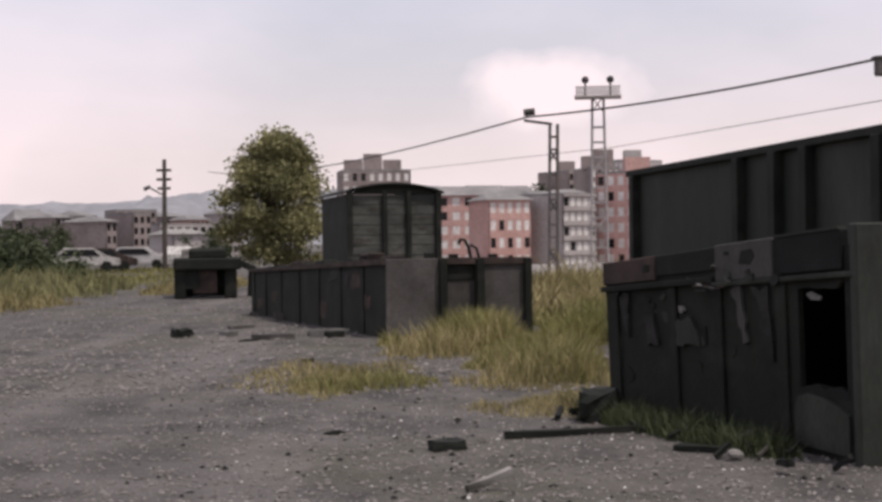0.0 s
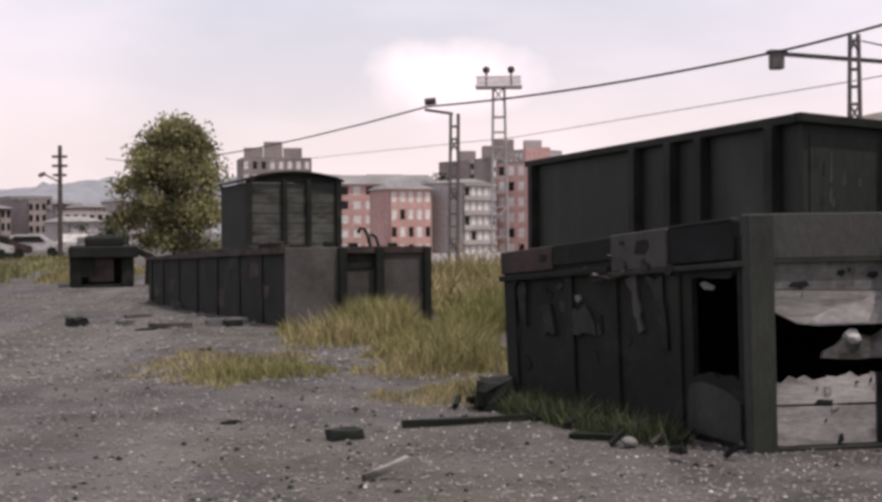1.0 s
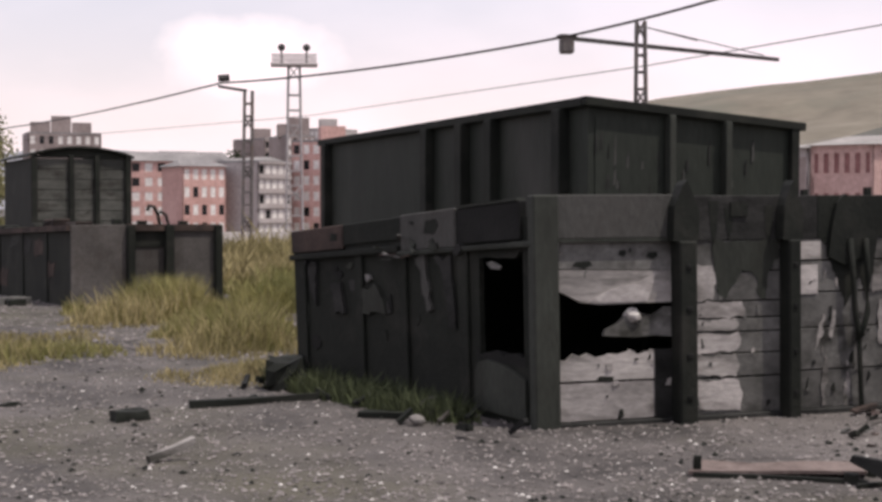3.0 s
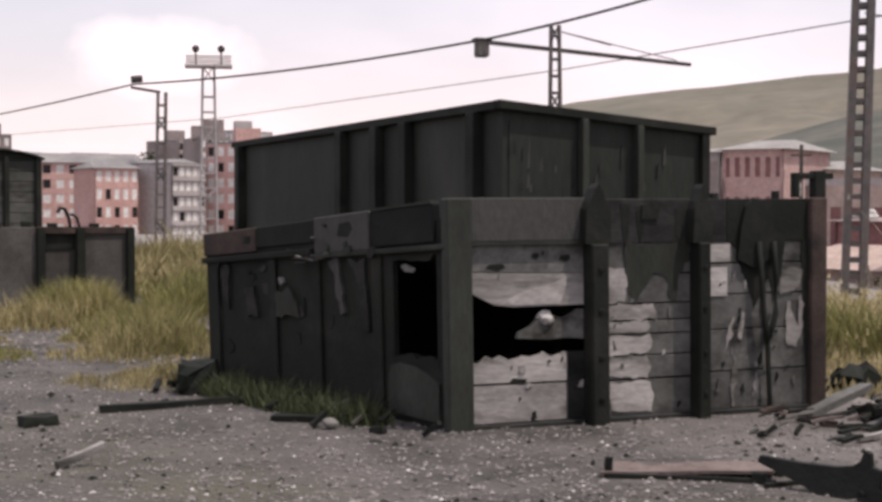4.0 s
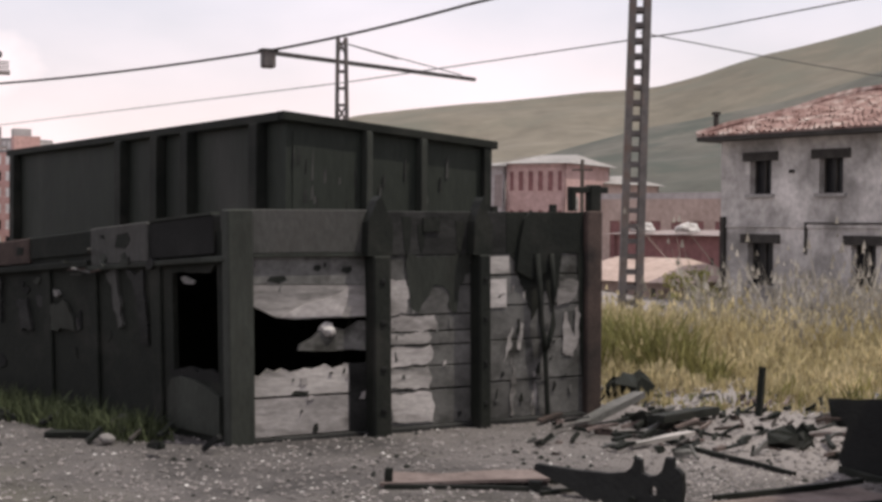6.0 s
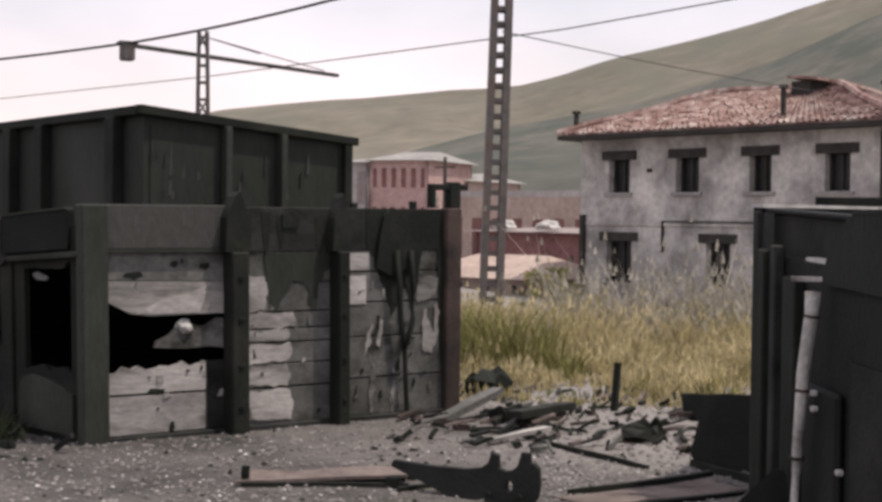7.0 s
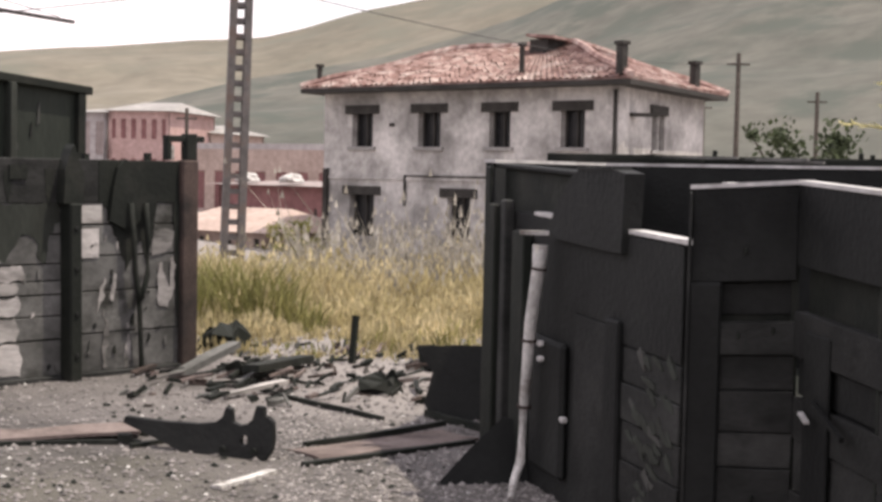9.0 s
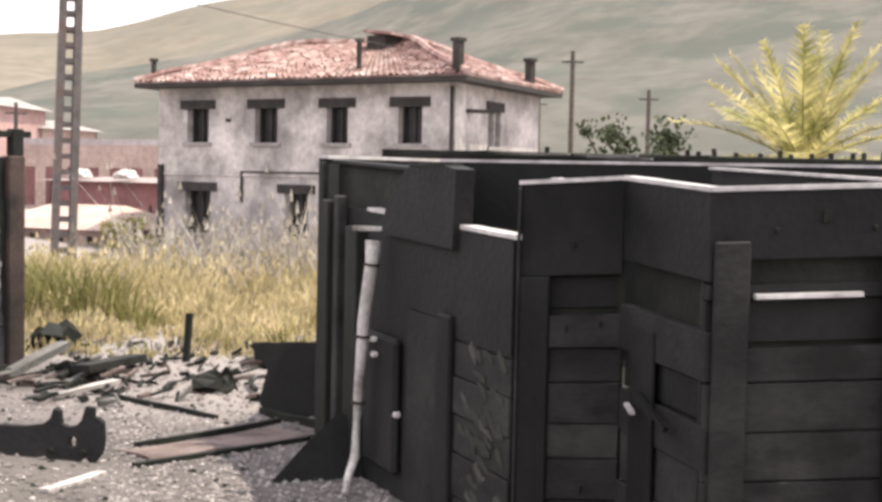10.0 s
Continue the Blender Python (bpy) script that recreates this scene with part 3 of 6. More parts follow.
    part("side_wall", S.slab(0.0, 0.80, -0.02, 0.93, -0.05, 0.0), M_BLACK, ob)
    part("side_wall", S.slab(0.955, 1.0, -0.02, 0.93, -0.05, 0.0), M_BLACK, ob)
    part("side_wall", S.slab(0.80, 0.955, -0.02, 0.31, -0.05, 0.0), M_BLACK, ob)
    part("side_wall", S.slab(0.80, 0.955, 0.78, 0.93, -0.05, 0.0), M_BLACK, ob)
    part("bulged_plate", S.ragged([(0.785, 0.07), (0.965, 0.05), (0.965, 0.22), (0.93, 0.255), (0.88, 0.285), (0.83, 0.30), (0.80, 0.285), (0.787, 0.24)], 0.0, 0.03), M_OLIVE, ob, "lighter rounded plate below the hole")
    part("torn_plate", S.ragged([(0.79, 0.30), (0.96, 0.28), (0.96, 0.33)] + jag(0.95, 0.80, 0.33, 0.02, 9, 21) + [(0.79, 0.36)], -0.03, 0.004), M_SOOT, ob)
    part("torn_plate", S.ragged([(0.96, 0.80)] + jag(0.95, 0.80, 0.77, 0.02, 9, 22) + [(0.79, 0.80)], -0.03, 0.004), M_BLACK, ob)
    part("white_scrap", S.ragged([(0.835, 0.735), (0.85, 0.745), (0.885, 0.72), (0.88, 0.705), (0.85, 0.71)], 0.0, 0.02), M_GREYPLANK, ob, "pale scrap caught in the hole")
    for m, pts in ((M_GREYSTEEL, ((0.555, 0.79), (0.60, 0.79), (0.615, 0.62), (0.628, 0.51), (0.612, 0.505), (0.59, 0.62), (0.585, 0.72))),
                   (M_OLIVE, ((0.335, 0.50), (0.43, 0.49), (0.425, 0.57), (0.395, 0.645), (0.335, 0.64))),
                   (M_SOOTPLANK, ((0.19, 0.66), (0.235, 0.67), (0.25, 0.49), (0.205, 0.50))),
                   (M_SOOTPLANK, ((0.64, 0.78), (0.70, 0.77), (0.72, 0.43), (0.695, 0.45), (0.68, 0.68))),
                   (M_GREYPLANK, ((0.345, 0.70), (0.37, 0.71), (0.375, 0.68), (0.35, 0.67))),
                   (M_SOOTPLANK, ((0.08, 0.80), (0.12, 0.80), (0.115, 0.55), (0.09, 0.60)))):
        part("hanging_rag" if m is M_GREYSTEEL else "flaked_patch", S.ragged(pts, 0.0, 0.03, fray=0.02), m, ob)
    for k in range(16):
        u, v = rag.uniform(0.03, 0.75), rag.uniform(0.30, 0.97)
        w, h = rag.uniform(0.008, 0.03), rag.uniform(0.02, 0.10) if v < 0.75 else rag.uniform(0.015, 0.03)
        proud = 0.004 if v < 0.78 else 0.064
        pts = [(u + w * math.cos(a) * rag.uniform(0.5, 1.0), v + h * math.sin(a) * rag.uniform(0.5, 1.0)) for a in [i * math.pi / 4 for i in range(8)]]
        part("flaked_patch", S.ragged(pts, 0.0, proud + rag.uniform(0.001, 0.006), fray=0.02), rag.choice((M_SOOT, M_OLIVE, M_SOOTPLANK, M_BLACK)), ob)
    part("side_rail", S.slab(0.0, 0.50, 0.815, 0.85, 0.0, 0.06, bevel=0.008), M_BLACK, ob)
    part("side_rail", S.slab(0.50, 1.0, 0.795, 0.82, 0.0, 0.06, bevel=0.008), M_OLIVE, ob)
    part("top_rail", S.slab(0.0, 0.25, 0.86, 1.0, -0.05, 0.03, bevel=0.008), M_RUST, ob, "rust-brown top rail")
    part("top_rail", S.slab(0.25, 0.515, 0.88, 1.0, -0.05, 0.02, bevel=0.008), M_BLACK, ob)
    plate = part("top_rail", S.slab(0.515, 0.73, 0.82, 1.005, -0.05, 0.05, bevel=0.008), M_GREYSTEEL, ob, "olive patch plate on the top rail")
    # black patch paints the dark of a hole; the plate is not cut
    part("plate_hole", S.ragged([(0.61, 0.90), (0.65, 0.89), (0.67, 0.93), (0.66, 0.965), (0.62, 0.96)], 0.04, 0.054), M_BLACK, plate)
    part("top_rail", S.slab(0.73, 0.955, 0.83, 1.0, -0.05, 0.03, bevel=0.008), M_SOOT, ob)
    part("rail_edge", S.slab(0.735, 0.95, 1.0, 1.012, -0.05, 0.04), M_OLIVE, ob)
    # another hole's darkness, laid on the rail as a black patch
    part("rail_hole", S.ragged([(0.195, 0.91), (0.225, 0.91), (0.23, 0.95), (0.20, 0.96)], 0.02, 0.034), M_BLACK, ob)
    for u in (0.03, 0.30, 0.49, 0.73):
        part("side_rib", S.slab(u, u + 0.035, 0.0, 0.82, 0.0, 0.03, bevel=0.008), M_BLACK, ob)
    rnd = random.Random(3)
    for k in range(7):
        u, v = rnd.uniform(0.38, 0.60), rnd.uniform(0.78, 0.90)
        part("bent_strip", beam(S.at(u, v, 0.07), S.at(u + rnd.uniform(-0.05, 0.08), v + rnd.uniform(-0.04, 0.04), 0.12), 0.03, 0.012), (M_OLIVE, M_GREYPLANK, M_RUST)[k % 3], ob)
    return ob


cut_wagon_end()


def tall_hopper():
    """The taller steel box behind it."""
    base = Vector((5.5, 19, 0))
    ob = thing("hopper_wagon_body", base, "tall dark green steel hopper wagon body with upright ribs, slightly tilted", "wagon")
    C, R, L = (4.77, 15.06), (7.37, 15.56), (3.10, 23.8)
    RB = (R[0] + L[0] - C[0], R[1] + L[1] - C[1])
    zt = {"C": 2.79, "R": 2.58, "L": 2.70, "B": 2.5}
    side = Face((*L, 0), (*C, 0), (*C, zt["C"]), (*L, zt["L"]))
    end = Face((*C, 0), (*R, 0), (*R, zt["R"]), (*C, zt["C"]))
    part("side_wall", side.slab(0, 1, 0, 0.99, -0.05, 0), M_HOPPER, ob)
    part("end_wall", end.slab(0, 1, 0, 0.99, -0.05, 0), M_HOPPER, ob)
    part("side_wall", Face((*R, 0), (*RB, 0), (*RB, zt["B"]), (*R, zt["R"])).slab(0, 1, 0, 0.99, -0.05, 0), M_HOPPER, ob)
    part("end_wall", Face((*RB, 0), (*L, 0), (*L, zt["L"]), (*RB, zt["B"])).slab(0, 1, 0, 0.99, -0.05, 0), M_HOPPER, ob)
    part("top_rim", side.slab(-0.01, 1.0, 0.965, 1.0, -0.06, 0.09, bevel=0.008), M_BLACK, ob)
    part("top_rim", end.slab(-0.03, 1.03, 0.965, 1.0, -0.06, 0.09, bevel=0.008), M_BLACK, ob)
    for u in (0.02, 0.50, 0.63, 0.73, 0.93):
        part("rib", side.slab(u, u + 0.022, 0, 0.965, 0.0, 0.13, bevel=0.008), M_BLACK, ob)
    for u, m in ((0.352, M_OLIVE), (0.622, M_OLIVE)):
        part("rib", end.slab(u, u + 0.03, 0, 0.965, 0.0, 0.12, bevel=0.008), m, ob)
    part("rib", end.slab(0.96, 1.0, 0, 0.965, 0.0, 0.08, bevel=0.008), M_BLACK, ob)
    part("scuffed_panel", end.slab(0.03, 0.345, 0.2, 0.93, 0.0, 0.012), M_HOPPER, ob)
    rag = random.Random(71)
    for k in range(26):
        u, v = (rag.uniform(0.02, 0.32) if k < 16 else rag.uniform(0.40, 0.9)), rag.uniform(0.62, 0.86)
        w, h = rag.uniform(0.006, 0.02), rag.uniform(0.03, 0.10)
        part("paint_scuff", end.ragged([(u, v), (u + w, v + h * 0.1), (u + w * 0.9, v + h), (u + w * 0.3, v + h * 0.8)], 0.0, 0.014 + rag.uniform(0, 0.003)), M_SOOTPLANK if k % 3 else M_GREYSTEEL, ob)
    return ob


tall_hopper()


def low_wagon():
    """The long low body in the middle distance."""
    ob = thing("wagon_body", (-1.0, 28, 0), "low dark wagon body with brown-grey end panels among weeds", "wagon")
    C, R, L = (-0.91, 24.14), (1.49, 25.0), (-4.3, 33.3)
    RB = (R[0] + L[0] - C[0], R[1] + L[1] - C[1])
    end = Face((*C, -0.05), (*R, -0.05), (*R, 1.31), (*C, 1.33))
    side = Face((*L, -0.05), (*C, -0.05), (*C, 1.33), (*L, 1.02))
    # side coloured black against the brown end: its shade is in the colour
    part("side_wall", side.slab(0, 1, 0, 0.97, -0.05, 0), M_BLACK, ob)
    part("side_wall", Face((*R, 0), (*RB, 0), (*RB, 1.1), (*R, 1.31)).slab(0, 1, 0, 1, -0.05, 0), M_BLACK, ob)
    part("end_wall", Face((*RB, 0), (*L, 0), (*L, 1.02), (*RB, 1.1)).slab(0, 1, 0, 1, -0.05, 0), M_BLACK, ob)
    part("end_panel", end.slab(0, 0.37, 0, 1.0, -0.05, 0.02, bevel=0.008), M_BROWNPLANK, ob)
    part("end_panel", end.slab(0.37, 0.64, 0, 0.74, -0.05, -0.02, bevel=0.008), M_BROWNPLANK, ob)
    part("end_panel", end.slab(0.37, 0.64, 0.74, 0.97, -0.05, 0.0), M_BLACK, ob)
    part("end_panel", end.slab(0.64, 0.97, 0, 0.96, -0.05, 0.02, bevel=0.008), M_BROWNPLANK, ob)
    for u, w in ((0.355, 0.05), (0.61, 0.055), (0.95, 0.05)):
        part("stanchion", end.slab(u, u + w, 0, 1.0, 0.0, 0.13, bevel=0.008), M_BLACK, ob)
    part("top_rim", end.slab(0.36, 1.0, 0.93, 1.01, 0.0, 0.06), M_RUST, ob, "rusty brown top rim")
    part("top_rim", side.slab(0, 1.0, 0.93, 1.0, 0.0, 0.07), M_RUST, ob)
    for u in (0.02, 0.13, 0.27, 0.42, 0.57, 0.72, 0.86):
        part("rib", side.slab(u, u + 0.02, 0, 0.95, 0.0, 0.025, bevel=0.006), M_BLACK, ob)
    lump = random.Random(13)
    for k in range(14):
        u = lump.uniform(0.05, 0.95)
        part("scrap_lump", side.slab(u, u + lump.uniform(0.02, 0.06), 0.97, 1.0 + lump.uniform(0.02, 0.10), -0.5, -0.2, bevel=0.02, lean=lump.uniform(-0.01, 0.01)), M_RUST if k % 3 == 0 else M_BLACK, ob)
    for k in range(9):
        u, v = lump.uniform(0.02, 0.9), lump.uniform(0.1, 0.75)
        part("flaked_patch", side.ragged([(u, v), (u + 0.05, v + 0.03), (u + 0.06, v + 0.2), (u + 0.01, v + 0.22)], 0.0, 0.006, fray=0.05), M_SOOTPLANK if k % 2 else M_RUST, ob)
    hook = [end.at(0.60, 1.0, -0.1), end.at(0.585, 1.13, -0.1), end.at(0.56, 1.22, -0.1), end.at(0.53, 1.23, -0.1), end.at(0.515, 1.17, -0.1)]
    part("hook", tube(hook, 0.03, 6), M_BLACK, ob, "bent iron hook on the rim")
    part("hook", tube([end.at(0.66, 1.0, -0.1), end.at(0.64, 1.12, -0.1), end.at(0.60, 1.16, -0.1)], 0.025, 6), M_BLACK, ob)
    for u, h in ((0.30, 0.07), (0.47, 0.05), (0.75, 0.05)):
        part("scrap_lump", end.slab(u, u + 0.06, 1.0, 1.0 + h, -0.3, -0.2, bevel=0.01), M_BLACK, ob)
    return ob


low_wagon()


def van_wagon():
    """The van with the arched roof, further back."""
    ob = thing("box_van", polar(-1.9, 43, 0), "dark weathered railway van with arched roof and ribbed plank end", "wagon")
    C, R = polar(-3.64, 41.5), polar(-0.04, 42.3)
    d = (R - C).normalized()
    back = polar(-4.62, 46.5) - C
    L, RB = C + back, R + back
    zb, zt = 0.35, 2.93
    end = Face((*C.xy, zb), (*R.xy, zb), (*R.xy, zt), (*C.xy, zt))
    side = Face((*L.xy, zb), (*C.xy, zb), (*C.xy, zt), (*L.xy, zt))
    # van sides get black, painting them as shaded beside the lighter end
    part("side_wall", side.slab(0, 1, 0, 1, -0.06, 0), M_BLACK, ob)
    part("side_wall", Face((*R.xy, zb), (*RB.xy, zb), (*RB.xy, zt), (*R.xy, zt)).slab(0, 1, 0, 1, -0.06, 0), M_BLACK, ob)
    part("end_wall", Face((*RB.xy, zb), (*L.xy, zb), (*L.xy, zt), (*RB.xy, zt)).slab(0, 1, 0, 1, -0.06, 0), M_BLACK, ob)
    n = 9
    for k in range(n):
        part("plank", end.slab(0, 1, k / n, (k + 0.94) / n, -0.05, 0.0), M_VANPLANK, ob)
    part("end_head", end.ragged([(0, 1.0)] + [(i / 10, 1.0 + 0.09 * math.sin(math.pi * i / 10) ** 0.75) for i in range(1, 10)] + [(1, 1.0)], -0.05, 0.0), M_BLACK, ob)
    for u, w in ((-0.01, 0.06), (0.37, 0.05), (0.63, 0.05), (0.95, 0.06)):
        part("stanchion", end.slab(u, u + w, -0.05, 1.03, 0.0, 0.12, bevel=0.01), M_BLACK, ob)
    # arched roof
    bm = bmesh.new()
    rows = []
    for t in (-0.03, 1.02):
        for lift in (0.0, 0.06):
            rows.append([bm.verts.new(end.at(-0.04 + 1.08 * i / 12, 1.0 + 0.10 * math.sin(math.pi * i / 12) ** 0.75 + 0.005) + back * t + Vector((0, 0, lift))) for i in range(13)])
    for a, b in ((0, 1), (1, 3), (3, 2), (2, 0)):
        for i in range(12):
            bm.faces.new((rows[a][i], rows[a][i + 1], rows[b][i + 1], rows[b][i]))
    for i in (0, 12):
        bm.faces.new((rows[0][i], rows[1][i], rows[3][i], rows[2][i]))
    part("roof", bm, M_BLACK, ob, "dark arched felt roof")
    for k in range(4):
        c = end.at(0.1 + 0.8 * (k % 2), 0, -0.3) + back * (0.2 if k < 2 else 0.8)
        bm = bmesh.new()
        bmesh.ops.create_cone(bm, cap_ends=True, segments=20, radius1=0.46, radius2=0.46, depth=0.12)
        q = d.to_track_quat("Z", "Y").to_matrix().to_4x4()
        bmesh.ops.transform(bm, matrix=Matrix.Translation((c.x, c.y, ground_z(c.x, c.y) + 0.45)) @ q, verts=bm.verts)
        part("wheel", bm, M_BLACK, ob)
    return ob


van_wagon()


def right_wagon():
    """The open body close by, with the stepped plan."""
    ob = thing("open_wagon_body", (6.3, 5.2, 0), "sooty black open wagon body with worn rims painted sunlit-pale", "wagon")
    plan = [polar(40.62, 9.2), polar(48.3, 6.3), polar(52.1, 6.3), polar(55.2, 5.5), polar(72.0, 6.4)]
    tops = [1.745, 1.642, 1.670, 1.634, 1.72]
    back = [(9.6, 4.6, 1.77), (8.6, 8.6, 1.77)]
    pts = [(p.x, p.y, -0.05, z) for p, z in zip(plan, tops)] + [(x, y, -0.05, z) for x, y, z in back]
    faces = []
    for i in range(len(pts)):
        a, b = pts[i], pts[(i + 1) % len(pts)]
        faces.append(Face((a[0], a[1], a[2]), (b[0], b[1], b[2]), (b[0], b[1], b[3]), (a[0], a[1], a[3])))
    end, short, inner, flank = faces[:4]
    for f in faces[4:]:
        part("side_wall", f.slab(0, 1, 0, 1, -0.05, 0), M_SOOT, ob)
        part("rim", f.slab(0, 1, 1.0, 1.012, -0.06, 0.01), M_RIM, ob)
    # short front: an upper plate over loose boards
    part("top_panel", short.slab(0, 1.0, 0.765, 0.99, -0.045, 0.0, bevel=0.004), M_SOOT, ob)
    # topmost board is set back and coloured darker, adding to the recess shade
    for v0, v1, w in ((0.0, 0.11, 0.0), (0.118, 0.215, -0.008), (0.222, 0.315, 0.004), (0.322, 0.40, -0.004), (0.407, 0.50, 0.0), (0.507, 0.585, -0.012), (0.592, 0.665, 0.012), (0.685, 0.757, -0.042)):
        part("plank", short.slab(0.30, 1.0, v0, v1 + 0.004, -0.05, w, bevel=0.003), M_SOOTPLANK if v0 < 0.67 else M_SOOT, ob)
    part("corner_post", short.slab(-0.02, 0.30, 0, 0.765, -0.05, 0.02, bevel=0.01), M_SOOT, ob, "broad folded steel corner post")
    part("corner_edge", short.slab(-0.035, -0.005, 0, 0.985, -0.06, 0.03, bevel=0.01), M_SOOTPLANK, ob)
    part("rim", short.slab(-0.03, 1.0, 0.99, 1.0, -0.05, 0.008), M_RIM, ob, "worn rim edge, sunlight painted into its pale colour")
    # black sheets added behind the boards and corner to stop daylight leaking through
    part("backing", short.slab(0.0, 1.0, 0.0, 0.98, -0.085, -0.055), M_BLACK, ob)
    part("corner_seal", short.slab(0.96, 1.03, 0.0, 0.98, -0.085, -0.022), M_BLACK, ob)
    # recessed bay beside it
    part("top_panel", inner.slab(0, 1, 0.80, 0.99, -0.045, 0.0, bevel=0.004), M_SOOT, ob)
    part("rim", inner.slab(0, 1, 0.99, 1.0, -0.05, 0.008), M_RIM, ob, "worn rim edge, sunlight painted into its pale colour")
    for v0, v1, w in ((0.0, 0.14, -0.01), (0.148, 0.27, 0.004), (0.277, 0.39, -0.01), (0.397, 0.49, 0.0), (0.50, 0.58, -0.02), (0.59, 0.69, 0.006)):
        part("plank", inner.slab(0, 1, v0, v1 + 0.004, -0.05, w, bevel=0.003), M_SOOTPLANK if v0 != 0.50 else M_SOOT, ob)
    # added black sheet keeps the gaps in this bay dark
    part("backing", inner.slab(0.0, 1.0, 0.0, 0.98, -0.085, -0.055), M_BLACK, ob)
    # flank
    part("top_panel", flank.slab(0, 1, 0.845, 0.99, -0.045, 0.0, bevel=0.004), M_SOOT, ob)
    part("rim", flank.slab(0, 1, 0.99, 1.0, -0.05, 0.008), M_RIM, ob, "worn rim edge, sunlight painted into its pale colour")
    for v0, v1, w in ((0.0, 0.13, 0.0), (0.137, 0.26, -0.01), (0.267, 0.37, 0.004), (0.377, 0.475, -0.008), (0.482, 0.58, 0.0), (0.587, 0.655, -0.012), (0.67, 0.755, -0.03), (0.762, 0.79, -0.004)):
        part("plank", flank.slab(0.0, 1, v0, v1 + 0.004, -0.05, w, bevel=0.003), M_SOOTPLANK if v0 < 0.66 else M_SOOT, ob)
    part("ledge", flank.slab(0.085, 0.29, 0.764, 0.774, 0.0, 0.03), M_RIM, ob, "worn ledge strip painted pale as sunlit")
    part("stanchion", flank.slab(0.008, 0.075, 0, 0.885, 0.0, 0.02, bevel=0.006), M_SOOTPLANK, ob, "lighter grey stanchion")
    part("stanchion", flank.slab(0.34, 0.40, 0, 0.86, 0.0, 0.06, bevel=0.012), M_BLACK, ob)
    foot = part("stanchion_foot", flank.slab(0.0, 0.09, 0.0, 0.30, 0.0, 0.05, bevel=0.01), M_BLACK, ob)
    for u, v in ((0.03, 0.26), (0.06, 0.26), (0.03, 0.16)):
        part("rivet", flank.slab(u, u + 0.01, v, v + 0.02, 0.05, 0.065, bevel=0.004), M_SOOT, foot)
    part("stanchion", inner.slab(0.18, 0.46, 0, 0.66, 0.0, 0.02, bevel=0.006), M_SOOT, ob)
    part("bracket", beam(inner.at(0.22, 0.475, 0.04), inner.at(0.36, 0.466, 0.06), 0.02, 0.012), M_RIM, ob, "pale worn bracket")
    part("bracket_arm", beam(inner.at(0.35, 0.51, 0.04), inner.at(0.70, 0.46, 0.04), 0.02, 0.02), M_SOOT, ob)
    part("bolt_plate", flank.slab(0.212, 0.23, 0.92, 0.945, 0.0, 0.01), M_BLACK, ob)
    for u in (0.12, 0.31, 0.45):
        part("rivet", flank.slab(u, u + 0.008, 0.90, 0.912, 0.0, 0.012, bevel=0.003), M_BLACK, ob)
    for u, v in ((0.45, 0.63), (0.78, 0.64), (0.62, 0.24), (0.5, 0.83)):
        part("bolt", short.slab(u, u + 0.03, v, v + 0.018, 0.0, 0.02, bevel=0.004), M_BLACK, ob)
    # added black sheet that blocks light between the flank boards
    part("backing", flank.slab(0.0, 1.0, 0.0, 0.98, -0.085, -0.055), M_BLACK, ob)
    # partition inside
    a, b = polar(55.4, 8.8), polar(61.4, 6.9)
    wall = Face((a.x, a.y, 0.3), (b.x, b.y, 0.3), (b.x, b.y, 1.685), (a.x, a.y, 1.738))
    part("partition", wall.slab(0, 1, 0, 0.99, -0.03, 0), M_SOOT, ob)
    part("rim", wall.slab(0, 1, 0.99, 1.0, -0.03, 0.02), M_RIM, ob)
    part("floor", hexa(bmesh.new(), [Vector((p[0], p[1], z)) for z in (0.25, 0.3) for p in (pts[1], pts[4], pts[5], pts[6])]), M_BLACK, ob)
    # end wall with its ledge, the plates above it set back
    E = end
    part("end_wall", E.slab(0.0, 1, 0, 0.855, -0.05, 0.0), M_SOOT, ob)
    part("upper_wall", E.slab(0.03, 0.55, 0.80, 0.985, -0.16, -0.1), M_BLACK, ob)
    part("upper_wall", E.slab(0.55, 1.0, 0.80, 0.955, -0.95, -0.91), M_SOOT, ob)
    part("top_rail", E.slab(0.0, 0.55, 0.985, 1.0, -0.16, -0.06, bevel=0.006), M_SOOT, ob)
    part("top_rail", E.slab(0.78, 1.0, 0.985, 0.995, -0.5, -0.44), M_RIM, ob, "thin pale rim bar behind the gap")
    # pale strips paint the sunlit tops of the ledge
    for u0, u1, w in ((0.33, 0.46, 0.01), (0.60, 0.715, 0.015), (0.79, 1.0, 0.02)):
        part("ledge", E.slab(u0, u1, 0.855, 0.866, -0.06, w), M_RIM, ob, "worn ledge painted pale as sunlit")
    gusset = part("gusset", E.ragged([(0.44, 0.80), (0.78, 0.80), (0.79, 1.012), (0.74, 1.02), (0.585, 1.008), (0.55, 0.985), (0.47, 0.885)], -0.05, 0.045), M_SOOT, ob, "sooty gusset plate with clipped corners")
    part("gusset_rim", E.ragged([(0.585, 1.008), (0.74, 1.02), (0.74, 1.028), (0.58, 1.015)], -0.05, 0.05), M_SOOTPLANK, gusset)
    for u, w, top in ((0.0, 0.055, 0.99), (0.075, 0.06, 0.87), (0.155, 0.05, 0.89), (0.23, 0.09, 0.80)):
        part("stanchion", E.slab(u + 0.02, u + w, -0.02, top, 0.0, 0.02 if u < 0.05 else 0.06, bevel=0.008), M_BLACK if u != 0.155 else M_SOOTPLANK, ob)
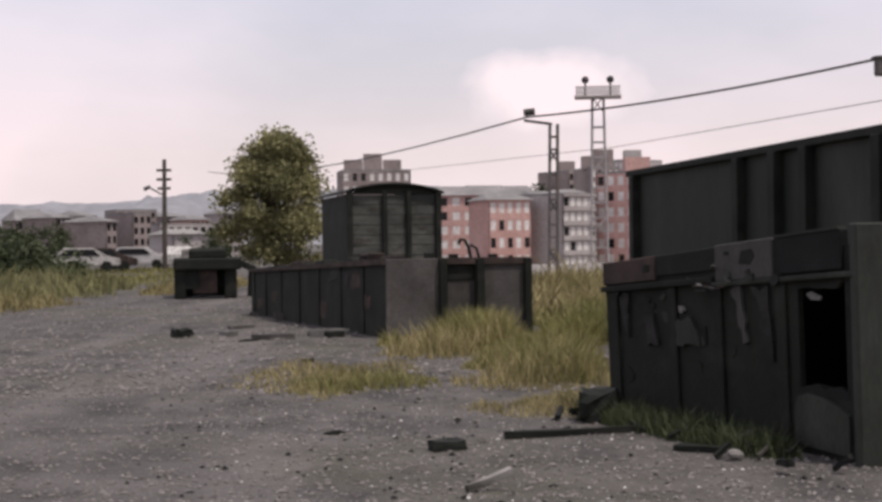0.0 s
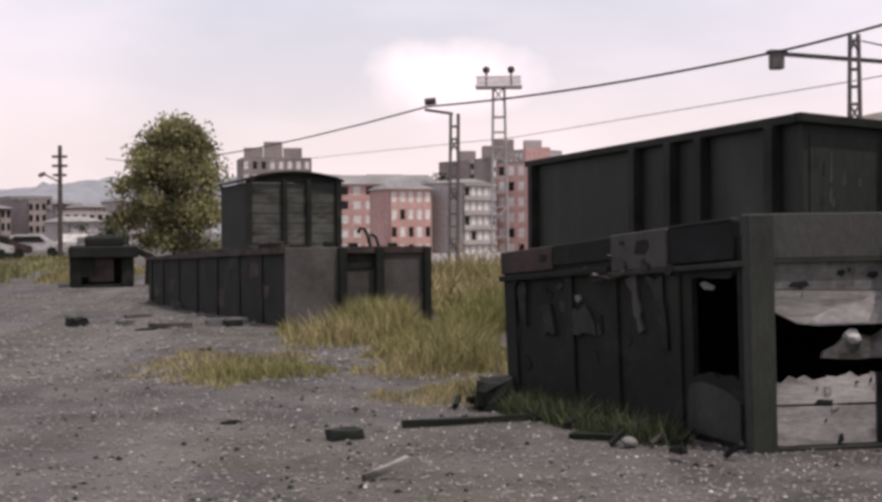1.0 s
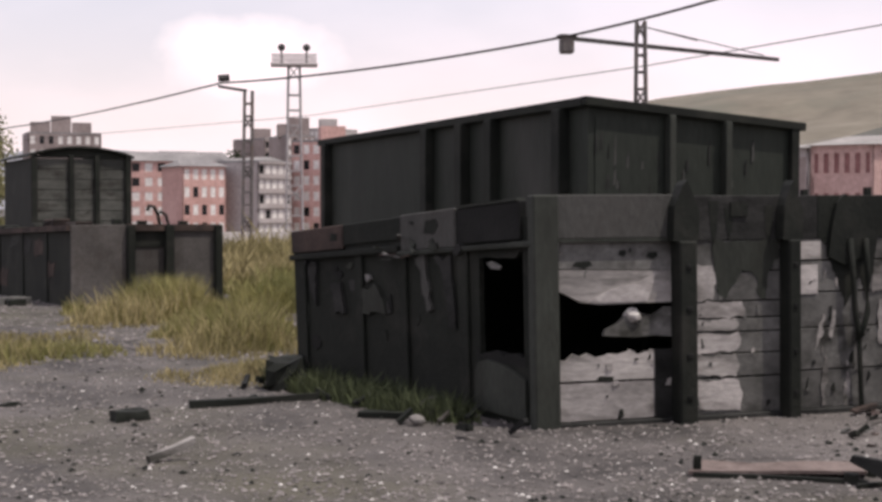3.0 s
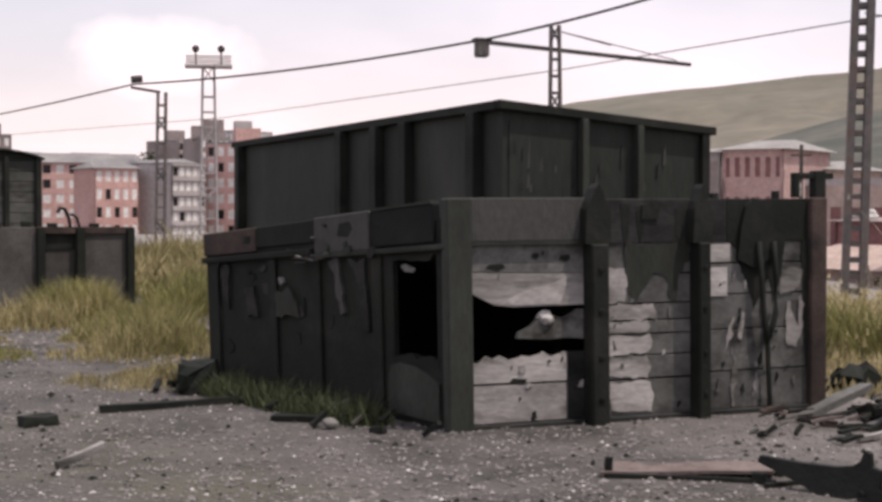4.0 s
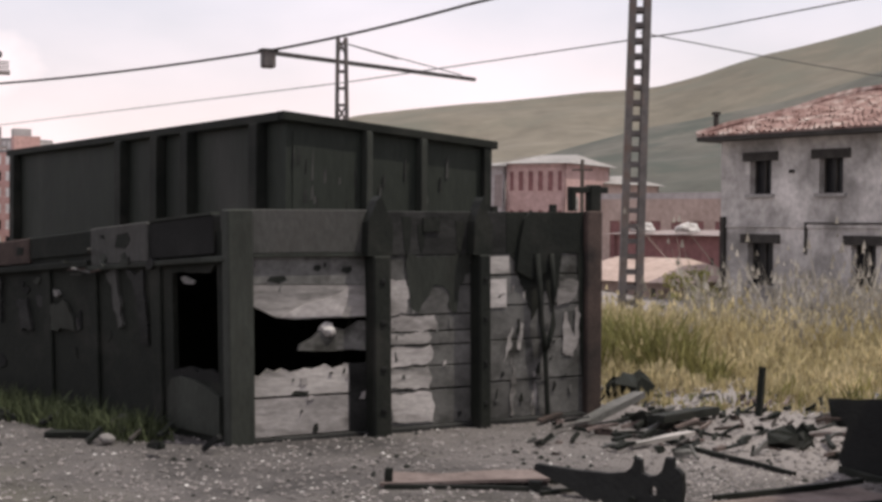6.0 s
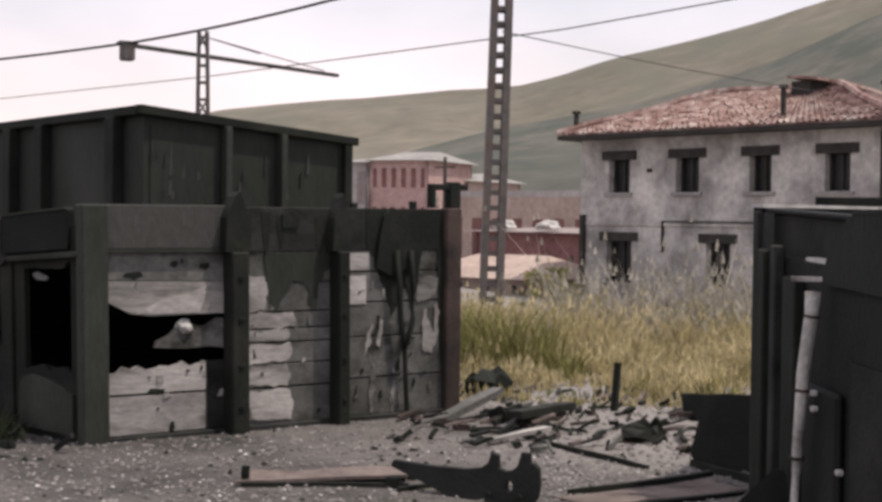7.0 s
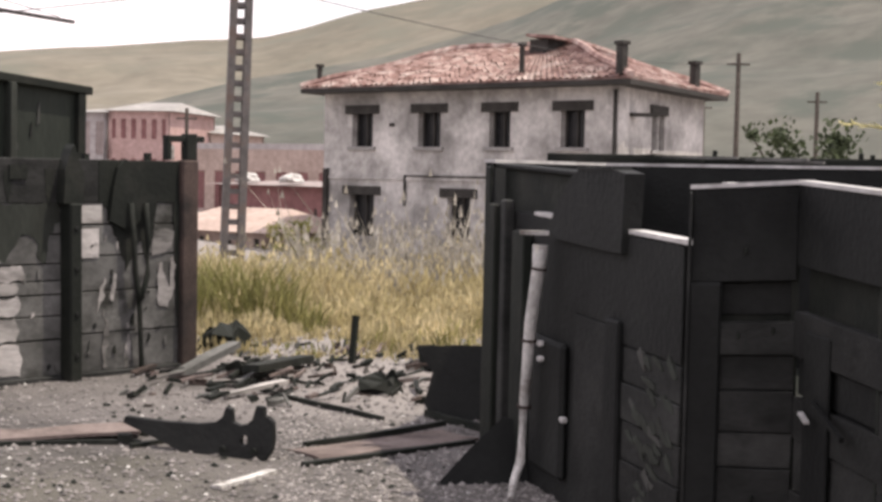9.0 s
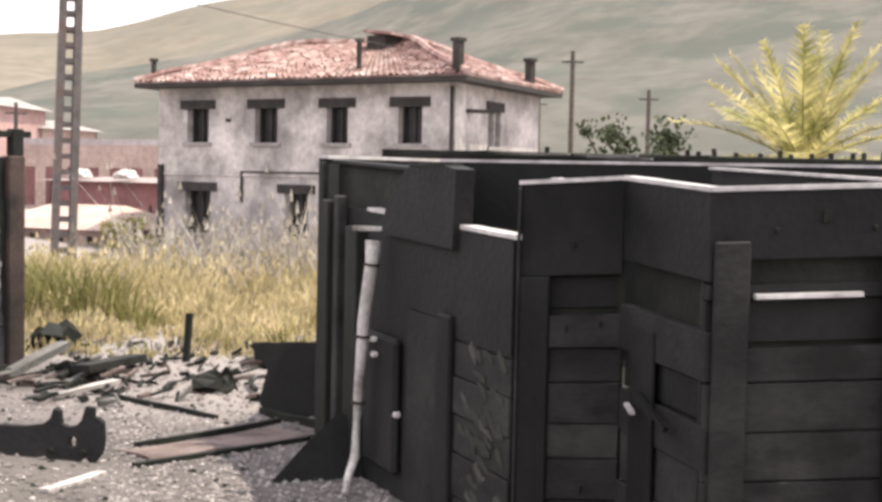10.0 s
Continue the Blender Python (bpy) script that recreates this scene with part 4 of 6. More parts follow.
    part("door_post", E.slab(0.715, 0.772, 0, 0.62, 0.0, 0.04, bevel=0.01), M_SOOT, ob)
    part("plate", E.slab(0.775, 0.985, 0.56, 0.85, 0.0, 0.014, bevel=0.004), M_SOOT, ob)
    part("plate", E.slab(0.56, 0.775, 0.60, 0.85, 0.0, 0.012, bevel=0.004), M_SOOT, ob)
    part("plate", E.slab(0.56, 0.71, 0.0, 0.597, 0.0, 0.012, bevel=0.004), M_SOOTPLANK, ob, "dull olive-grey lower plate")
    for k, (v0, v1) in enumerate(((0.0, 0.14), (0.144, 0.255), (0.259, 0.36), (0.364, 0.46), (0.464, 0.555))):
        part("plank", E.slab(0.775, 0.985, v0, v1, 0.0, 0.012 + 0.006 * (k % 2), bevel=0.004), M_SOOTPLANK, ob)
    rag = random.Random(61)
    for k in range(40):
        u, v = rag.uniform(0.79, 0.95), rag.uniform(0.12, 0.56)
        w, h = rag.uniform(0.02, 0.05), rag.uniform(0.008, 0.022)
        part("flaked_patch", E.ragged([(u, v), (u + w * 0.6, v - h * 1.4), (u + w, v - h * 1.5), (u + w * 0.9, v - h * 0.6), (u + w * 0.3, v + h * 0.9)], 0.0, 0.019 + rag.uniform(0.001, 0.004), fray=0.015), M_OLIVE if k % 4 else M_GREYSTEEL, ob)
    part("buffer_plate", E.slab(0.36, 0.53, 0.10, 0.5, 0.0, 0.05, bevel=0.02), M_SOOT, ob)
    for u, v in ((0.43, 0.475), (0.435, 0.43), (0.56, 0.285)):
        part("bolt", E.slab(u, u + 0.013, v, v + 0.016, 0.05, 0.085, bevel=0.006), M_RIM, ob)
    return ob


right_wagon()


def far_rim_wagon():
    """The body behind it, of which the rim and its stakes show."""
    ob = thing("wagon_body", polar(58, 14.5, 0), "black wagon body with short stakes along its rim", "wagon")
    a, b = polar(41.0, 13.2), polar(74, 14.0)
    f = Face((a.x, a.y, 0), (b.x, b.y, 0), (b.x, b.y, 1.86), (a.x, a.y, 1.885))
    part("side_wall", f.slab(0.06, 1, 0, 0.97, -0.06, 0), M_BLACK, ob)
    part("top_rim", f.slab(0.06, 1, 0.95, 1.0, -0.08, 0.05, bevel=0.008), M_BLACK, ob)
    back = Vector((-f.n.x, -f.n.y, 0)) * 2.4
    g = Face(*[p + back for p in f.c])
    part("side_wall", g.slab(0.06, 1, 0, 0.97, -0.06, 0), M_BLACK, ob)
    for u in (0.06, 0.995):
        p, q = f.at(u, 0), g.at(u, 0)
        part("end_wall", Face((p.x, p.y, 0), (q.x, q.y, 0), (q.x, q.y, 1.7), (p.x, p.y, 1.7)).slab(0, 1, 0, 1, -0.03, 0.03), M_BLACK, ob)
    rnd = random.Random(11)
    for u in (0.245, 0.40, 0.412, 0.43, 0.452, 0.478, 0.50, 0.512, 0.535, 0.555, 0.578, 0.59, 0.61, 0.66, 0.675, 0.70, 0.715, 0.74, 0.765):
        h = rnd.uniform(0.045, 0.085)
        part("stake", beam(f.at(u, 0.99, -0.02), f.at(u + rnd.uniform(-0.002, 0.002), 0.99 + h / 1.7, -0.02), rnd.uniform(0.03, 0.06), 0.04, bevel=0.006), M_BLACK, ob)
    hook = [f.at(0.63, 1.0), f.at(0.635, 1.05), f.at(0.628, 1.10), f.at(0.634, 1.16), f.at(0.632, 1.20)]
    part("lever", tube(hook, 0.04, 6), M_BLACK, ob, "bent brake lever")
    rnd = random.Random(5)
    for k in range(8):
        u = rnd.uniform(0.12, 0.36)
        part("loose_rod", beam(f.at(u, 0.985, 0.06), f.at(u + rnd.uniform(0.03, 0.09), 0.975 + rnd.uniform(0, 0.02), 0.5), 0.03, 0.02), M_GREYPLANK if k % 3 == 0 else M_BLACK, ob)
    return ob


far_rim_wagon()


# ---- the old house ----
def wall_with_openings(f, openings, thick, material, name, ob):
    """A wall cut into cells, with real holes; openings as u0, u1, v0, v1."""
    us = sorted({0.0, 1.0, *[o[0] for o in openings], *[o[1] for o in openings]})
    vs = sorted({0.0, 1.0, *[o[2] for o in openings], *[o[3] for o in openings]})
    bm = bmesh.new()
    for u0, u1 in zip(us, us[1:]):
        for v0, v1 in zip(vs, vs[1:]):
            if not any(o[0] <= u0 and u1 <= o[1] and o[2] <= v0 and v1 <= o[3] for o in openings):
                f.slab(u0, u1, v0, v1, -thick, 0, bm)
    bmesh.ops.remove_doubles(bm, verts=bm.verts, dist=0.001)
    return part(name, bm, material, ob)


def old_house():
    C, L, R = polar(45.75, 48.2), polar(34.35, 57.0), polar(49.0, 56.2)
    B = L + (R - C)
    zb, ze = -1.6, 4.75
    ob = thing("old_house", ((L.x + R.x) / 2, (L.y + R.y) / 2, zb), "two-storey derelict house, stained grey plaster, hipped red tile roof", "house")
    front = Face((L.x, L.y, zb), (C.x, C.y, zb), (C.x, C.y, ze), (L.x, L.y, ze))
    side = Face((C.x, C.y, zb), (R.x, R.y, zb), (R.x, R.y, ze), (C.x, C.y, ze))
    W, H = front.width, ze - zb
    ups = [(0.11, 0.19), (0.357, 0.437), (0.602, 0.672), (0.83, 0.903)]
    v1, v2, lo1, lo2 = 0.682, 0.888, 0.15, 0.41
    holes = [(a, b, v1, v2) for a, b in ups] + [(0.105, 0.20, lo1, lo2), (0.466, 0.545, lo1, lo2), (0.67, 0.74, lo1, lo2), (0.86, 0.93, lo1, lo2)]
    wall_with_openings(front, holes, 0.4, M_PLASTER, "wall", ob)
    sholes = [(0.36, 0.43, v1, v2), (0.44, 0.51, v1, v2)]
    wall_with_openings(side, sholes, 0.4, M_PLASTER, "wall", ob)
    for p, q in ((R, B), (B, L)):
        part("wall", Face((p.x, p.y, zb), (q.x, q.y, zb), (q.x, q.y, ze), (p.x, p.y, ze)).slab(0, 1, 0, 1, -0.4, 0), M_PLASTER, ob)
    for f, hs in ((front, holes), (side, sholes)):
        for a, b, c, d in hs:
            # a near-black pane closes each hole; nothing is built behind it
            win = part("window", f.slab(a, b, c, d, -0.38, -0.34), M_PANE, ob, "window hole closed by a near-black pane")
            mid = (a + b) / 2
            for u0, u1 in ((a, a + 0.005), (mid - 0.003, mid + 0.003), (b - 0.005, b)):
                part("shutter_frame", f.slab(u0, u1, c, d, -0.34, -0.28), M_DARKWOOD, win)
            part("lintel", f.slab(a - 0.024, b + 0.024, d - 0.012, d + 0.04, -0.05, 0.07), M_DARKWOOD, win)
            part("sill", f.slab(a - 0.012, b + 0.012, c - 0.018, c, -0.05, 0.1), M_CONCRETE, win)
    part("string_course", front.slab(0, 1, 0.49, 0.504, 0, 0.06), M_PLASTER, ob)
    part("string_course", side.slab(0, 1, 0.49, 0.504, 0, 0.06), M_PLASTER, ob)
    part("drain_pipe", front.slab(0.008, 0.024, 0, 0.55, 0.02, 0.16), M_DARKWOOD, ob)
    part("drain_pipe", front.slab(0.99, 0.997, 0, 0.98, 0.02, 0.12), M_DARKWOOD, ob)
    part("wall_cable", front.slab(0.32, 0.62, 0.512, 0.52, 0.02, 0.07), M_DARKWOOD, ob)
    part("wall_cable", front.slab(0.312, 0.32, 0.34, 0.52, 0.02, 0.07), M_DARKWOOD, ob)
    part("vent", front.slab(0.255, 0.272, 0.80, 0.82, 0.0, 0.05), M_DARKWOOD, ob)
    part("wall_lamp", beam(side.at(0.12, 0.86, 0), side.at(0.2, 0.86, 0.7), 0.3, 0.12), M_DARKWOOD, ob)
    # eaves and hipped roof
    over = 0.75
    du, dv = (C - L).normalized(), (R - C).normalized()
    e = [L - du * over - dv * over, C + du * over - dv * over, R + du * over + dv * over, B - du * over + dv * over]
    bm = bmesh.new()
    hexa(bm, [Vector((p.x, p.y, z)) for z in (ze, ze + 0.16) for p in e])
    part("eave", bm, M_DARKWOOD, ob, "dark boarded eave")
    depth = (R - C).length
    zr = ze + 1.85
    r0, r1 = (L + B) / 2 + du * depth * 0.46, (C + R) / 2 - du * depth * 0.46
    r0, r1 = Vector((r0.x, r0.y, zr)), Vector((r1.x, r1.y, zr))
    ee = [Vector((p.x, p.y, ze + 0.17)) for p in e]
    rnd = random.Random(8)

    def slope(a, b, c, d):
        """Rows of barrel tiles from the eave a-b up to c-d, in one mesh."""
        verts, faces = [], []
        along = int((b - a).length / 0.26)
        rows = 16
        for i in range(along):
            u0, u1 = i / along, (i + 0.98) / along
            for j in range(rows):
                t0, t1 = j / rows, (j + 1.12) / rows
                def pt(u, t):
                    p = a * (1 - t) + d * t
                    q = b * (1 - t) + c * t
                    return p + (q - p) * u
                ridge = rnd.uniform(0.05, 0.11)
                k = len(verts)
                n = (b - a).cross(d - a).normalized()
                for u, t, h in ((u0, t0, 0.01), ((u0 + u1) / 2, t0, ridge), (u1, t0, 0.01), (u0, t1, -0.01), ((u0 + u1) / 2, t1, ridge - 0.04), (u1, t1, -0.01)):
                    verts.append(pt(u, min(t, 1.0)) + n * (h + rnd.uniform(0, 0.015)))
                faces += [(k, k + 1, k + 4, k + 3), (k + 1, k + 2, k + 5, k + 4)]
        return verts, faces

    for a, b, c, d in ((ee[0], ee[1], r1, r0), (ee[1], ee[2], r1, r1), (ee[2], ee[3], r0, r1), (ee[3], ee[0], r0, r0)):
        roof = part("roof_slope", hexa(bmesh.new(), [a, b, c + Vector((0, 0, 0)), d, a + Vector((0, 0, 0.03)), b + Vector((0, 0, 0.03)), c + Vector((0, 0, 0.03)), d + Vector((0.001, 0, 0.03))]), M_TILE, ob)
        v, f = slope(a + Vector((0, 0, 0.03)), b + Vector((0, 0, 0.03)), c + Vector((0, 0, 0.03)), d + Vector((0, 0, 0.03)))
        np_part("roof_tiles", v, f, M_TILE, roof, "weathered mottled red barrel tiles", kind="stuff")
    for a, b in ((ee[0], r0), (ee[3], r0), (ee[1], r1), (ee[2], r1), (r0, r1)):
        part("ridge_tiles", tube([a + (b - a) * t + Vector((0, 0, 0.1 + 0.05 * math.sin(9 * t))) for t in (0, 0.2, 0.4, 0.6, 0.8, 1.0)], 0.14, 6), M_TILE, ob)
    for p, h, w in ((ee[0] + (r0 - ee[0]) * 0.12, 0.65, 0.17), (ee[1] + (r1 - ee[1]) * 0.06 - du * 0.2, 1.0, 0.3), (ee[0] + (ee[1] - ee[0]) * 0.675 + dv * 1.0, 1.3, 0.16), (ee[1] + (ee[2] - ee[1]) * 0.72 - du * 0.4, 1.0, 0.3)):
        ch = part("chimney", beam(p, p + Vector((0, 0, h)), w, w, bevel=0.03), M_DARKWOOD, ob, "sooty brick chimney")
        part("chimney_cap", beam(p + Vector((0, 0, h)), p + Vector((0, 0, h + 0.12)), w + 0.07, w + 0.07), M_DARKWOOD, ch)
    # dormer
    p = r0 + (r1 - r0) * 0.86 - dv * 0.6 - Vector((0, 0, 0.35))
    dm = part("dormer", beam(p - du * 0.5, p + du * 0.3, 1.2, 1.0), M_DARKWOOD, ob, "small dark roof dormer")
    tilt = [(-0.75, 0.62), (0.55, 0.5)]
    part("dormer_roof", hexa(bmesh.new(), [p + du * x + dv * y + Vector((0, 0, z + h)) for h in (0.0, 0.1) for (x, z), y in ((tilt[0], -0.75), (tilt[1], -0.75), (tilt[1], 0.75), (tilt[0], 0.75))]), M_TILE, dm)
    return ob


old_house()


# ---- far buildings ----
def block(name, az0, az1, dist0, dist1, zb, zt, depth, wall, roof, storeys, bays, label, win=M_PANE, win_h=0.58, win_w=0.58, pitched=0.0, category="building", bands=False, extra=0):
    a, b = polar(az0, dist0), polar(az1, dist1)
    ob = thing(name, ((a.x + b.x) / 2, (a.y + b.y) / 2, zb), label, category)
    d = (b - a).normalized()
    out = Vector((d.y, -d.x, 0))
    c, e = b - out * depth, a - out * depth
    ring = [a, b, c, e]
    front = None
    for i in range(4):
        p, q = ring[i], ring[(i + 1) % 4]
        f = Face((p.x, p.y, zb), (q.x, q.y, zb), (q.x, q.y, zt), (p.x, p.y, zt))
        if i:
            part("wall", f.slab(0, 1, 0, 1, -0.3, 0), wall, ob)
        else:
            front = f
    holes = []
    for s in range(storeys):
        for k in range(bays):
            u = (k + 0.5) / bays
            v = (s + 0.55) / storeys
            hw, hh = win_w / bays / 2, win_h / storeys / 2
            holes.append((u - hw, u + hw, v - hh, v + hh))
    wall_with_openings(front, holes, 0.35, wall, "wall", ob)
    rnd = random.Random(int(az0 * 100) % 997)
    for h in holes:
        w = part("window", front.slab(*h, -0.12, -0.05), M_WINWHITE if (win is M_WINWHITE and rnd.random() < 0.85) else M_PANE if win is M_WINWHITE else win, ob)
    if bands:
        for s in range(1, storeys + 1):
            part("balcony", front.slab(0.0, 1.0, s / storeys - 0.012, s / storeys + 0.012, 0.0, 0.35), M_PALEWALL, ob)
    if pitched:
        m0, m1 = (a + e) / 2 + d * 1.0, (b + c) / 2 - d * 1.0
        bm = bmesh.new()
        ov = [p + (out * 0.5 if i < 2 else -out * 0.5) + (d * -0.5 if i in (0, 3) else d * 0.5) for i, p in enumerate(ring)]
        v = [bm.verts.new((p.x, p.y, zt)) for p in ov] + [bm.verts.new((m0.x, m0.y, zt + pitched)), bm.verts.new((m1.x, m1.y, zt + pitched))]
        for q in ((0, 1, 5, 4), (2, 3, 4, 5), (1, 2, 5), (3, 0, 4), (3, 2, 1, 0)):
            bm.faces.new([v[i] for i in q])
        part("roof", bm, roof, ob)
    else:
        part("roof", hexa(bmesh.new(), [Vector((p.x, p.y, z)) for z in (zt, zt + 0.4) for p in ring]), roof, ob)
    for k in range(extra):
        p = a + (b - a) * ((k + 0.7) / (extra + 0.5)) - out * depth * 0.4
        part("roof_hut", beam((p.x, p.y, zt), (p.x, p.y, zt + 3.0 + (k % 2) * 1.5), 4.5, 4.0), wall, ob)
    return ob


FAR = "distant town block"
block("apartment_block", -0.6, 3.75, 290, 292, -4, 10.2, 12, M_BRICKRED, M_SLATE, 5, 9, "salmon brick apartment block with pale window blinds and grey roof", M_WINWHITE, pitched=2.0)
block("apartment_block", 3.8, 5.0, 286, 290, -4, 9.4, 12, M_BRICKRED, M_SLATE, 5, 4, "lower salmon brick apartment block with grey roof", M_WINWHITE, pitched=1.5)
block("apartment_block", 1.9, 3.55, 255, 258, -4, 8.3, 10, M_BRICKRED, M_SLATE, 4, 5, "salmon-brown apartment block with pale windows", M_WINWHITE, pitched=1.2)
block("apartment_block", 3.62, 4.75, 262, 258, -4, 9.0, 10, M_BRICKGREY, M_SLATE, 4, 3, "brown-grey apartment block with dark openings", M_PANE, pitched=1.2)
block("apartment_block", 4.8, 6.05, 256, 262, -4, 9.0, 10, M_PALEWALL, M_SLATE, 5, 5, "pale apartment block with rows of glazed balconies", M_WINWHITE, win_w=0.7, bands=True)
block("apartment_block", 6.1, 8.4, 268, 262, -4, 13.0, 12, M_BRICKRED, M_SLATE, 6, 6, "tall brown brick apartment block with white windows", M_WINWHITE, extra=1)
block("tower_block", 5.9, 7.0, 330, 332, -4, 17.0, 14, M_BRICKGREY, M_SLATE, 8, 5, "tall grey-brown tower block with set-back roof huts", M_WINWHITE, extra=2)
block("tower_block", 5.05, 5.85, 380, 384, -4, 18.5, 14, M_BRICKGREY, M_SLATE, 8, 4, "hazy brown tower block behind the flats", M_PANE, extra=1)
block("tower_block", 6.65, 7.3, 390, 386, -4, 21.5, 14, M_PALEWALL, M_SLATE, 9, 4, "pale tower block high behind the flats", M_WINWHITE, extra=1)
block("apartment_block", 1.2, 2.9, 390, 394, -4, 14.0, 14, M_PALEWALL, M_SLATE, 6, 7, "hazy pale flats beyond the brick blocks", M_PANE, pitched=2.0)
block("tower_block", -3.85, -1.15, 360, 362, -4, 18.5, 14, M_BRICKGREY, M_SLATE, 7, 8, "brown-grey tower block with pale glazing and roof huts", M_WINWHITE, win_w=0.5, extra=3)
block("town_house", -12.55, -11.0, 330, 332, -4, 8.6, 12, M_BRICKGREY, M_SLATE, 6, 4, FAR + " in brown brick", M_PANE)
block("town_house", -11.9, -11.2, 300, 302, -4, 7.2, 12, M_BRICKGREY, M_SLATE, 5, 3, FAR + " with dark walls", M_PANE)
block("town_house", -14.6, -13.3, 340, 342, -4, 4.2, 12, M_PALEWALL, M_SLATE, 4, 5, FAR + ", pale and low", M_PANE)
block("town_house", -16.2, -14.9, 320, 322, -4, 6.6, 12, M_BRICKGREY, M_SLATE, 4, 4, FAR + " with pitched roof", M_PANE, pitched=2.5)
block("town_house", -19.5, -17.1, 300, 302, -4, 6.4, 12, M_BRICKGREY, M_SLATE, 4, 4, FAR + ", dark and square", M_PANE)
block("town_house", -10.9, -8.8, 310, 314, -4, 5.2, 12, M_PALEWALL, M_LIGHTROOF, 3, 7, FAR + " with light roof", M_PANE)
block("town_house", -13.2, -12.4, 310, 312, -4, 4.2, 12, M_PALEWALL, M_SLATE, 4, 3, FAR + " with pale walls", M_PANE)
for az, width, dist, top, wall, rows, cols, tint in ((-16.9, 0.7, 350, 5.6, M_PALEWALL, 4, 3, "pale"), (-14.75, 0.55, 300, 6.8, M_BRICKGREY, 5, 3, "brown"), (-13.75, 0.5, 315, 7.4, M_PALEWALL, 5, 3, "pale"), (-12.9, 0.4, 290, 5.8, M_BRICKGREY, 4, 2, "brown"),
                                                     (-10.6, 0.6, 345, 7.6, M_BRICKGREY, 5, 3, "brown"), (-9.7, 0.7, 335, 6.6, M_BRICKRED, 4, 4, "reddish"), (-8.5, 0.8, 350, 8.2, M_PALEWALL, 5, 4, "pale")):
    block("town_house", az, az + width, dist, dist + 2, -4, top, 12, wall, M_SLATE, rows, cols, FAR + " with " + tint + " walls and a low roof", M_PANE, pitched=1.2)
block("warehouse", -10.4, -9.1, 260, 262, -3.5, 3.0, 14, M_PALEWALL, M_LIGHTROOF, 1, 6, "long pale low warehouse", M_PANE, win_h=0.2, pitched=1.0)
block("pink_house", 26.1, 28.4, 118, 116, -3, 6.3, 10, M_PINK, M_LIGHTROOF, 3, 6, "pink rendered two-storey house with tall dark red windows and pale roof", M_REDWALL, win_h=0.5, win_w=0.5, pitched=0.9)
block("annexe", 24.5, 26.05, 124, 122, -3, 6.3, 9, M_PALEWALL, M_LIGHTROOF, 2, 3, "pale annexe with light roof beside the pink house", M_BRICKGREY, pitched=0.5)
block("annexe", 28.5, 29.9, 126, 124, -3, 4.9, 9, M_CREAM, M_LIGHTROOF, 2, 3, "cream annexe with light roof beside the pink house", M_BRICKGREY, pitched=0.8)
block("row_house", 29.2, 34.8, 104, 96, -3, 3.25, 9, M_CREAM, M_PALEWALL, 1, 7, "long brick row building with cream roof edge", M_REDWALL, win_h=0.42, win_w=0.5)
block("red_shed", 30.3, 34.5, 84, 78, -3, 1.0, 8, M_REDWALL, M_BRICKGREY, 1, 5, "dull red shed with low gabled roof", M_DARKWOOD, win_h=0.3, win_w=0.14, pitched=0.25)
block("low_hut", 28.2, 32.35, 62, 58, -2.4, -0.7, 5, M_CREAM, M_CREAM, 1, 4, "low cream hut with a pinkish roof and dark doors", M_DARKWOOD, win_h=0.6, win_w=0.2, pitched=0.9)
# white lumps added for two bright glints along the shed roof
for az, d in ((31.45, 83.2), (33.15, 80.3)):
    c = polar(az, d, 1.28)
    bm = bmesh.new()
    bmesh.ops.create_icosphere(bm, subdivisions=3, radius=0.5)
    for v in bm.verts:
        v.co = Vector((v.co.x * 1.5, v.co.y, max(v.co.z, -0.15) * 0.75)) * (1 + 0.35 * noise.noise(v.co * 3)) + c
    tagged(part("crumpled_sheet", bm, M_WHITE), "white lump added for a bright spot on the shed roof", "sheeting")


# ---- poles, mast, tower, wires ----
def lattice(name, foot, top, w0, w1, material, label, category, bays=10, leg=0.06, sides=4):
    ob = thing(name, foot, label, category)
    foot, top = Vector(foot), Vector(top)
    az = math.atan2(foot.x, foot.y)
    ex = Vector((math.cos(az), -math.sin(az), 0))
    ey = Vector((math.sin(az), math.cos(az), 0))
    signs = ((-1, -1), (1, -1), (1, 1), (-1, 1))

    def corner(k, t):
        w = w0 + (w1 - w0) * t
        return foot + (top - foot) * t + (ex * signs[k][0] + ey * signs[k][1]) * w / 2

    for k in range(4):
        part("leg", beam(corner(k, 0), corner(k, 1), leg, leg), material, ob)
    for i in range(bays):
        t0, t1 = i / bays, (i + 1) / bays
        for k in range(4):
            j = (k + 1) % 4
            part("brace", beam(corner(k, t0), corner(j, t1) if i % 4 == 3 and bays < 20 else corner(j, t0), leg * 0.7, leg * 0.7), material, ob)
    return ob, corner


mast, mast_at = lattice("lattice_mast", polar(30.85, 31, -1.3), polar(31.25, 31, 8.3), 0.36, 0.28, M_GALV, "tall grey lattice steel catenary mast standing in the grass", "mast", bays=30, leg=0.15)
pole_a, _ = lattice("catenary_mast", polar(4.36, 66.5, -1.2), polar(4.46, 66.5, 6.75), 0.40, 0.34, M_GALV, "grey catenary mast with a short arm and insulator", "mast", bays=14, leg=0.12)
pole_b, _ = lattice("catenary_mast", polar(19.7, 49.0, -1.2), polar(19.64, 49.0, 7.7), 0.5, 0.26, M_GALV, "dark catenary mast with a long level boom", "mast", bays=16, leg=0.1)
tip = polar(3.3, 66.5, 6.95)
part("arm", beam(polar(4.4, 66.4, 6.75), tip, 0.12, 0.12), M_CABLE, pole_a)
